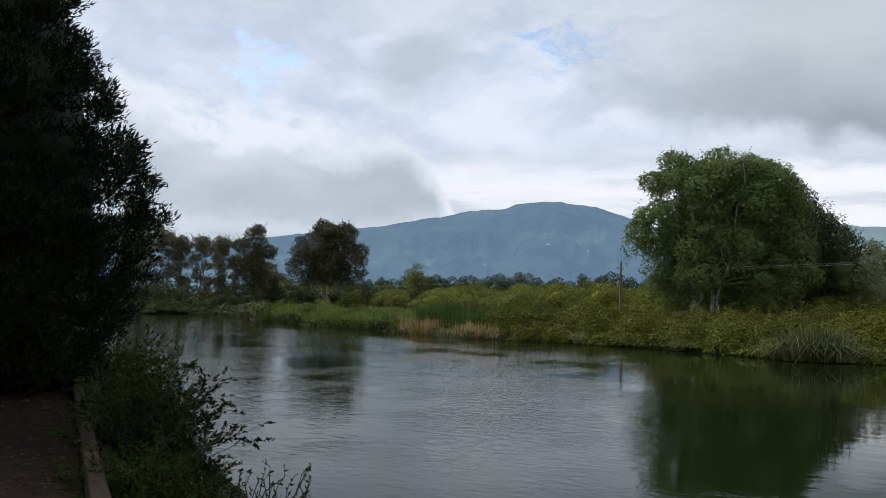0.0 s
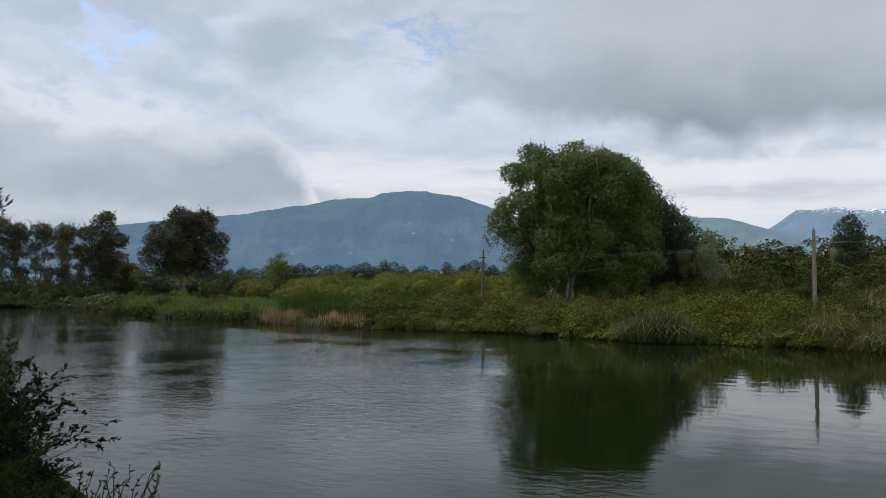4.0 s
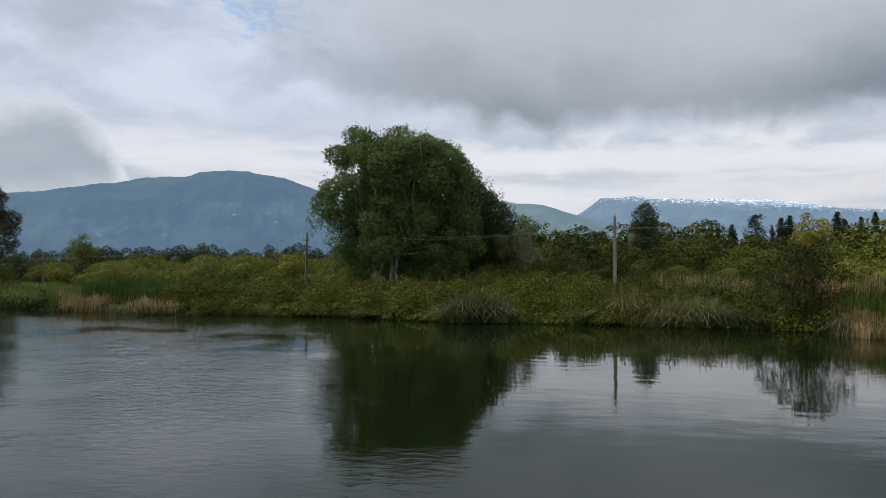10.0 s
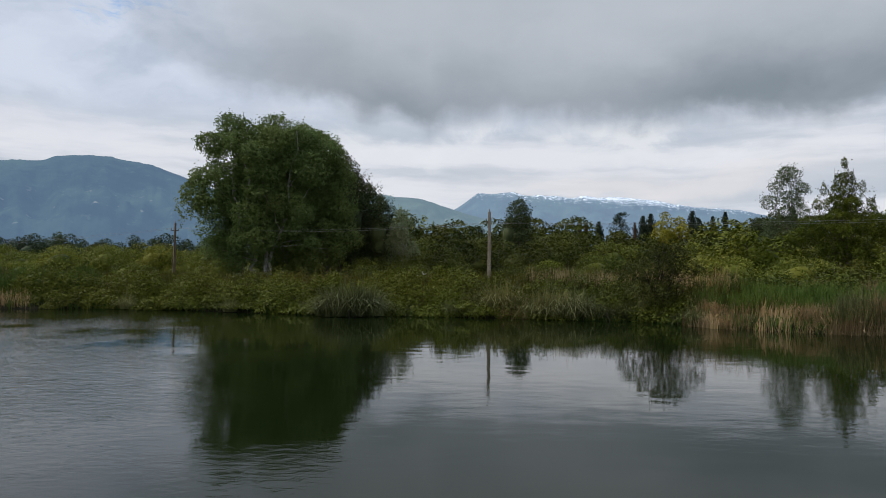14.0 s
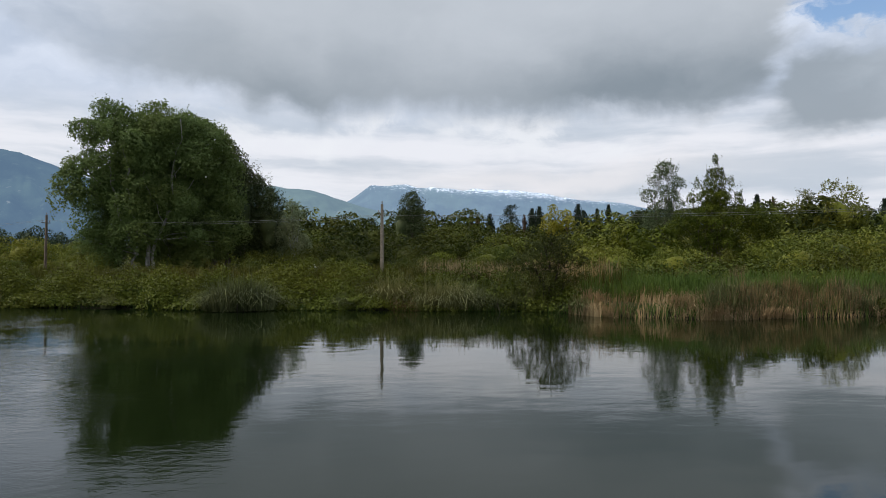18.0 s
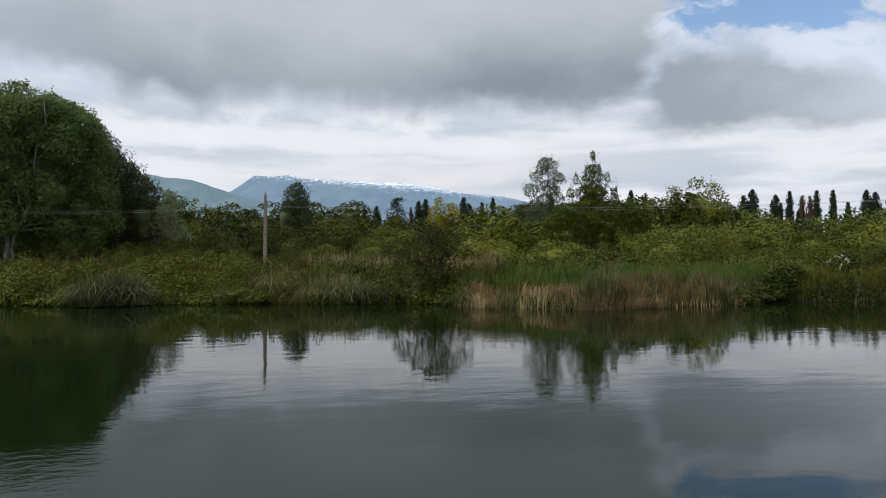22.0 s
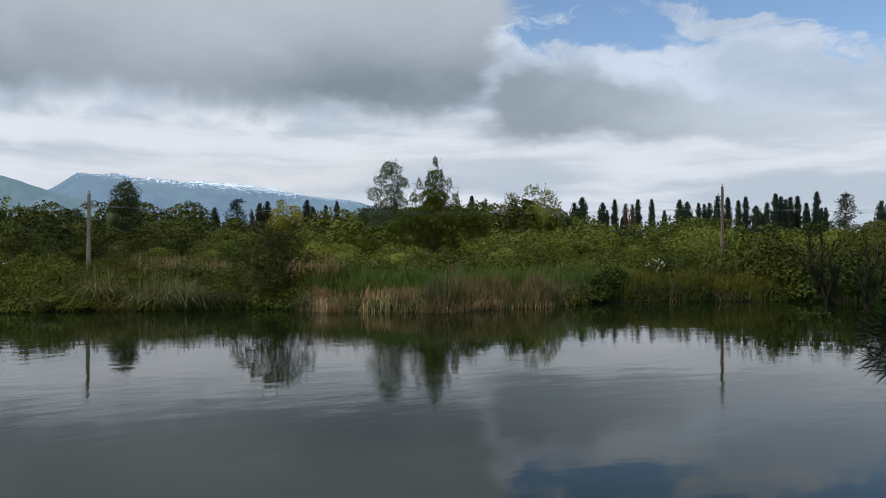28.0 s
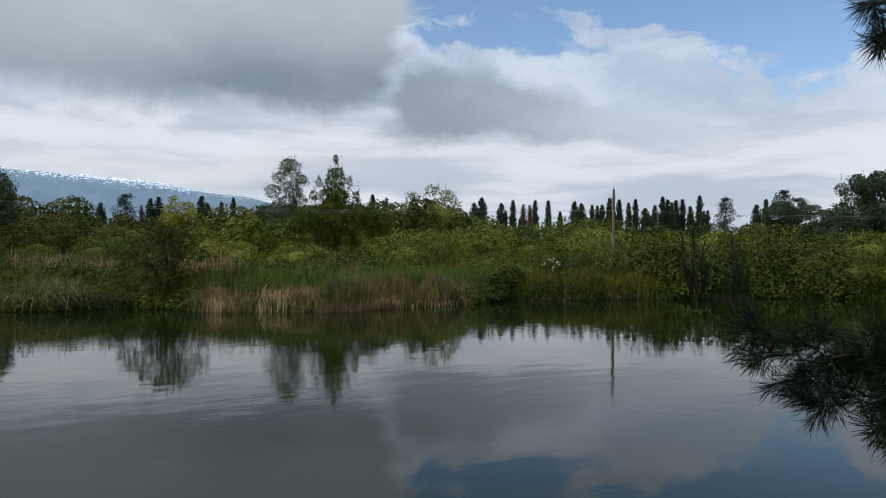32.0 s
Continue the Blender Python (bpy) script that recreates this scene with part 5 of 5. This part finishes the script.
part("trunk", tubes("dark_cypress_trunk", runs, DARKBARK, 7), near_tree)
near_tree.matrix_basis = place(-64.0, 14.5, 1.05, 1.0, turn=0)
# unseen evergreens, added to keep sun and sky off the path and shrubs
shade_tree = blob_tree("path_evergreen", "unseen dark evergreen added to shade the path", NEARTREE, DARKBARK, [
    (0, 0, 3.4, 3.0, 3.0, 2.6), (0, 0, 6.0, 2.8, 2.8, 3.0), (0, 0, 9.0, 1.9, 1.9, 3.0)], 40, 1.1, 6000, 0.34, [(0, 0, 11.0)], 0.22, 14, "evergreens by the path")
scatter(shade_tree, [place(-88.0, 9.5), place(-85.0, 6.3, 0.8), place(-72.0, 24.0, 1.1), place(-68.5, 20.0, 1.1), place(-98.0, 8.5), place(-125.0, 9.0, 1.1), place(-160.0, 8.5), place(160.0, 9.0)])

shrub = thing("bank_shrub", "dark leafy shrub on the bank below the path", "shrub", "bank shrubs")
c = dome_points(110, 0.95, 0.95, 0.85, 0.1, 0.5, 44, 0.3)
c[:, 2] = np.maximum(c[:, 2] + 0.15, 0.1)
at, way = clumps(c, 0.22, 44, 0.2)
runs, A, W = [], [at], [way]
for k in range(40):
    a, up = rng.random() * 6.283, rng.uniform(0.25, 1.25)
    L = rng.uniform(0.95, 1.75)
    e = np.array([math.cos(a) * L * math.cos(up), math.sin(a) * L * math.cos(up), 0.12 + L * math.sin(up) * 0.9])
    p, r = bend((rng.normal() * 0.08, rng.normal() * 0.08, -0.1), e, 0.014, 0.004, 8, 0.10)
    runs.append((p, r))
    twigs = [p]
    for q in range(5):
        j = rng.integers(3, 8)
        t_, r_ = bend(p[j], p[j] + unit(e + rng.normal(size=3) * 0.9) * rng.uniform(0.15, 0.45), 0.005, 0.002, 5, 0.05)
        runs.append((t_, r_))
        twigs.append(t_)
    for t_ in twigs:
        m_ = 16
        q = rng.uniform(0.35, 1.0, m_) * (len(t_) - 1.001)
        i = q.astype(int)
        o = t_[i] + (t_[i + 1] - t_[i]) * (q - i)[:, None]
        d = unit(t_[i + 1] - t_[i]) * 0.8 + rng.normal(size=(m_, 3)) * 0.5
        A.append(o + unit(d) * 0.035)
        W.append(d)
A, W = np.concatenate(A), np.concatenate(W)
A[:, 2] = np.maximum(A[:, 2], 0.02)
part("crown", leaf_mesh("bank_shrub_crown", A, W, 0.08, NEARBUSH, 0.36), shrub)
part("stem", tubes("bank_shrub_stem", runs, DARKBARK, 3), shrub)
scatter(shrub, [place(-52.6, 13.5, 0.85, 0.8), place(-53.6, 16.5, 0.95, 0.9), place(-51.3, 10.8, 0.78, 0.9), place(-50.5, 8.8, 0.70, 0.9), place(-51.2, 7.2, 0.55, 0.9), place(-54.2, 20, 0.9, 0.9), place(-47.6, 8.0, 0.42, 1.0), place(-52.8, 9.6, 0.6, 1.1)])

# bare-tipped shoots standing out of the shrubs
shoots = thing("leafy_shoots", "thin leafy shoots reaching over the water", "shrub")
runs, C, D = [], [], []
base = polar(-44.0, 6.8, 0.25)
for k in range(64):
    e = polar(rng.uniform(-50, -42) if k % 2 else rng.uniform(-43.8, -39.8), rng.uniform(7.2, 8.4))
    e.z = rng.uniform(0.7, 1.3) if k % 2 else rng.uniform(0.9, 1.38)
    p, r = bend(np.array(base) + rng.normal(size=3) * np.array([0.3, 0.2, 0.05]), np.array(e), 0.012, 0.003, 8, 0.08)
    runs.append((p, r))
    for q in range(16):
        s_ = rng.uniform(0.35, 1.0) * 7
        i = min(int(s_), 6)
        C.append(p[i] + (p[i + 1] - p[i]) * (s_ - i))
        D.append(unit(p[i + 1] - p[i]) + rng.normal(size=3) * 0.6)
C, D = np.array(C), np.array(D)
part("stem", tubes("shoot_stem", runs, DARKBARK, 5), shoots)
part("leaf", leaf_mesh("shoot_leaves", C + unit(D) * 0.02, D, 0.06, NEARBUSH, 0.35), shoots)["kind"] = "stuff"

# timber edging of the path
u = Vector((-0.852, 0.523, 0))
edging = thing("path_edging", "weathered brown timber board edging the path", "edging")
for k in range(6):
    c0 = polar(-53.7, 6.2) + u * (k * 2.6 - 2.2)
    z0 = float(ground_z(c0.x, c0.y))
    me = block("board", (2.58, 0.13, 0.34), TIMBER, (0, 0, 0.12))
    b = part("board", me, edging)
    b.matrix_basis = Matrix.LocRotScale((c0.x, c0.y, 1.27), Euler((0, 0, math.atan2(u.y, u.x) + rng.normal() * 0.004)), None)

# ---- pine at the eastern end of the near bank ----
rng = np.random.default_rng(106)
pine = thing("pine_tree", "dark pine with long needles hanging over the water", "tree")
root_p = polar(80, 5.2)
root_p.z = float(ground_z(root_p.x, root_p.y))
trunk_pts, trunk_r = bend((root_p.x, root_p.y, root_p.z - 0.3), (root_p.x + 0.2, root_p.y - 0.2, 9.0), 0.17, 0.05, 9, 0)
part("trunk", tubes("pine_trunk", [(trunk_pts, trunk_r)], DARKBARK, 9), pine)


def needles(bough_part, tufts):
    """Long needles in tufts: spreading on the twigs, pressed upwards on the young shoots."""
    A, W, S = [], [], []
    for p, way in tufts:
        strong = np.linalg.norm(way)
        m_ = 100 if strong < 1.5 else 34
        d = unit(rng.normal(size=(m_, 3)) * 0.75 + unit(way) * 0.85 * strong)
        o = p - unit(way) * rng.uniform(0, 0.10, (m_, 1))
        A.append(o + d * 0.06 / (1 if strong < 1.5 else 1.8))
        W.append(d)
        S.append(np.full(m_, 0.12 if strong < 1.5 else 0.065))
    me = leaf_mesh("pine_needles", np.concatenate(A), np.concatenate(W), np.concatenate(S), NEEDLE, 0.03)
    part("foliage", me, bough_part, "dark green pine needles")["kind"] = "stuff"


def ray(az, te, d):
    return np.array(polar(az, d, EYE + te * d) + polar(37.0, REACH))


def bough(points, r0, spurs, reach):
    """A bough through the given points with side twigs that end in needle tufts."""
    pts = np.array(points)
    q = np.linspace(0, len(pts) - 1, 14)
    i = np.minimum(q.astype(int), len(pts) - 2)
    path = pts[i] + (pts[i + 1] - pts[i]) * (q - i)[:, None]
    path[1:] += rng.normal(size=(13, 3)) * 0.015
    runs, tufts = [(path, np.linspace(r0 * 0.4, 0.004, 14))], []
    for k in range(spurs):
        j = rng.integers(3, 14)
        way = unit(path[min(j, 13)] - path[j - 1]) * 0.6 + rng.normal(size=3) * np.array([0.6, 0.6, 0.5])
        L = reach * rng.uniform(0.4, 1.0)
        p, r = bend(path[j], path[j] + unit(way) * L, 0.006, 0.004, 5, 0.05)
        runs.append((p, r))
        tufts.append((p[-1], unit(p[-1] - p[-2])))
    tufts.append((path[-1], unit(path[-1] - path[-2])))
    needles(part("bough", tubes("pine_bough", runs, DARKBARK, 6), pine), tufts)


D0 = 3.7
low = trunk_pts[2]
bough([low, ray(72, -0.092, D0), ray(67, -0.094, D0), ray(63.5, -0.096, D0), ray(61.0, -0.090, D0)], 0.014, 5, 0.12)
bough([low, ray(73, -0.108, D0), ray(69, -0.112, D0), ray(66.6, -0.114, D0), ray(64.2, -0.118, D0)], 0.018, 20, 0.17)
bough([low, ray(74, -0.124, D0), ray(70, -0.134, D0), ray(67.6, -0.142, D0), ray(65.2, -0.148, D0)], 0.018, 20, 0.17)
bough([low, ray(74.5, -0.140, D0), ray(72, -0.154, D0), ray(69.5, -0.164, D0), ray(67.0, -0.174, D0)], 0.018, 20, 0.17)
bough([low, ray(76, -0.156, D0), ray(74, -0.174, D0), ray(72.2, -0.188, D0), ray(70.2, -0.206, D0)], 0.018, 20, 0.16)
bough([low, ray(77, -0.126, D0), ray(74.5, -0.138, D0), ray(73, -0.152, D0), ray(71.4, -0.170, D0)], 0.018, 18, 0.17)
bough([trunk_pts[6], ray(75, 0.300, D0), ray(71.4, 0.300, D0), ray(69.3, 0.296, D0)], 0.016, 11, 0.14)
bough([trunk_pts[6], ray(75, 0.262, D0), ray(72.0, 0.258, D0), ray(70.2, 0.252, D0)], 0.016, 10, 0.13)
# young shoots, upright in two bunches
for az, te in ((57.4, 0.026), (58.1, 0.028), (58.9, 0.010), (57.3, -0.012), (57.9, -0.020), (59.2, -0.014), (60.9, 0.014), (61.5, 0.006), (60.5, -0.020), (61.9, -0.016)):
    e = ray(az, te, D0)
    b0 = ray(58.6 if az < 60 else 61.0, -0.066, D0)
    p, r = bend(b0, e, 0.005, 0.003, 6, 0.02)
    shoot = part("young_shoot", tubes("pine_shoot", [(p, r)], DARKBARK, 6), pine)
    needles(shoot, [(p[k], unit(p[k] - p[k - 1]) * 3.0) for k in range(2, 6)])
# cones on the lower boughs
for az, te in ((62.2, -0.096), (63.4, -0.104), (65.4, -0.128), (66.8, -0.118)):
    e = ray(az, te, D0)
    prof = [(0.004, 0.0), (0.016, 0.008), (0.020, 0.022), (0.014, 0.038), (0.003, 0.048)]
    part("cone", tubes("pine_cone", [([(e[0], e[1], e[2] - b_) for a_, b_ in prof], [a_ for a_, b_ in prof])], DARKBARK, 8), pine, "dark brown pine cone")

# dry leaves on the path
n = 1600
d, az = rng.uniform(3.5, 16, n), rng.uniform(-75, -56, n)
x, y = d * np.sin(np.radians(az)), d * np.cos(np.radians(az))
LITTER = foliage("dry_leaf", (0.030, 0.018, 0.010), (0.110, 0.070, 0.035), rough=0.9)
way = rng.normal(size=(n, 3)) * np.array([1, 1, 0.25])
stuff("leaf_litter", "brown dry leaves scattered on the path", "leaves", leaf_mesh("leaf_litter", np.stack([x, y, ground_z(x, y) + 0.02], -1), way, 0.05, LITTER, 0.5, np.tile([0, 0, 1.0], (n, 1))))

# ---- snags in the water ----
for az, d, lean in ((-4.7, 42.3, 8), (-4.3, 42.8, -5), (15.2, 41.4, 20)):
    p = polar(az, d, 0)
    me = tubes("snag", [bend((0, 0, -0.9), (0.05, 0, 0.55), 0.035, 0.02, 6, 0.0), bend((0.02, 0, 0.2), (0.2, 0.05, 0.42), 0.016, 0.008, 4, 0.1)], DARKBARK, 6)
    snag = tagged(new("snag", me), "dark dead branch standing in the shallow water", "branch", "snags by the bank")
    snag.matrix_basis = Matrix.LocRotScale(p, Euler((0, radians(lean), az)), None)
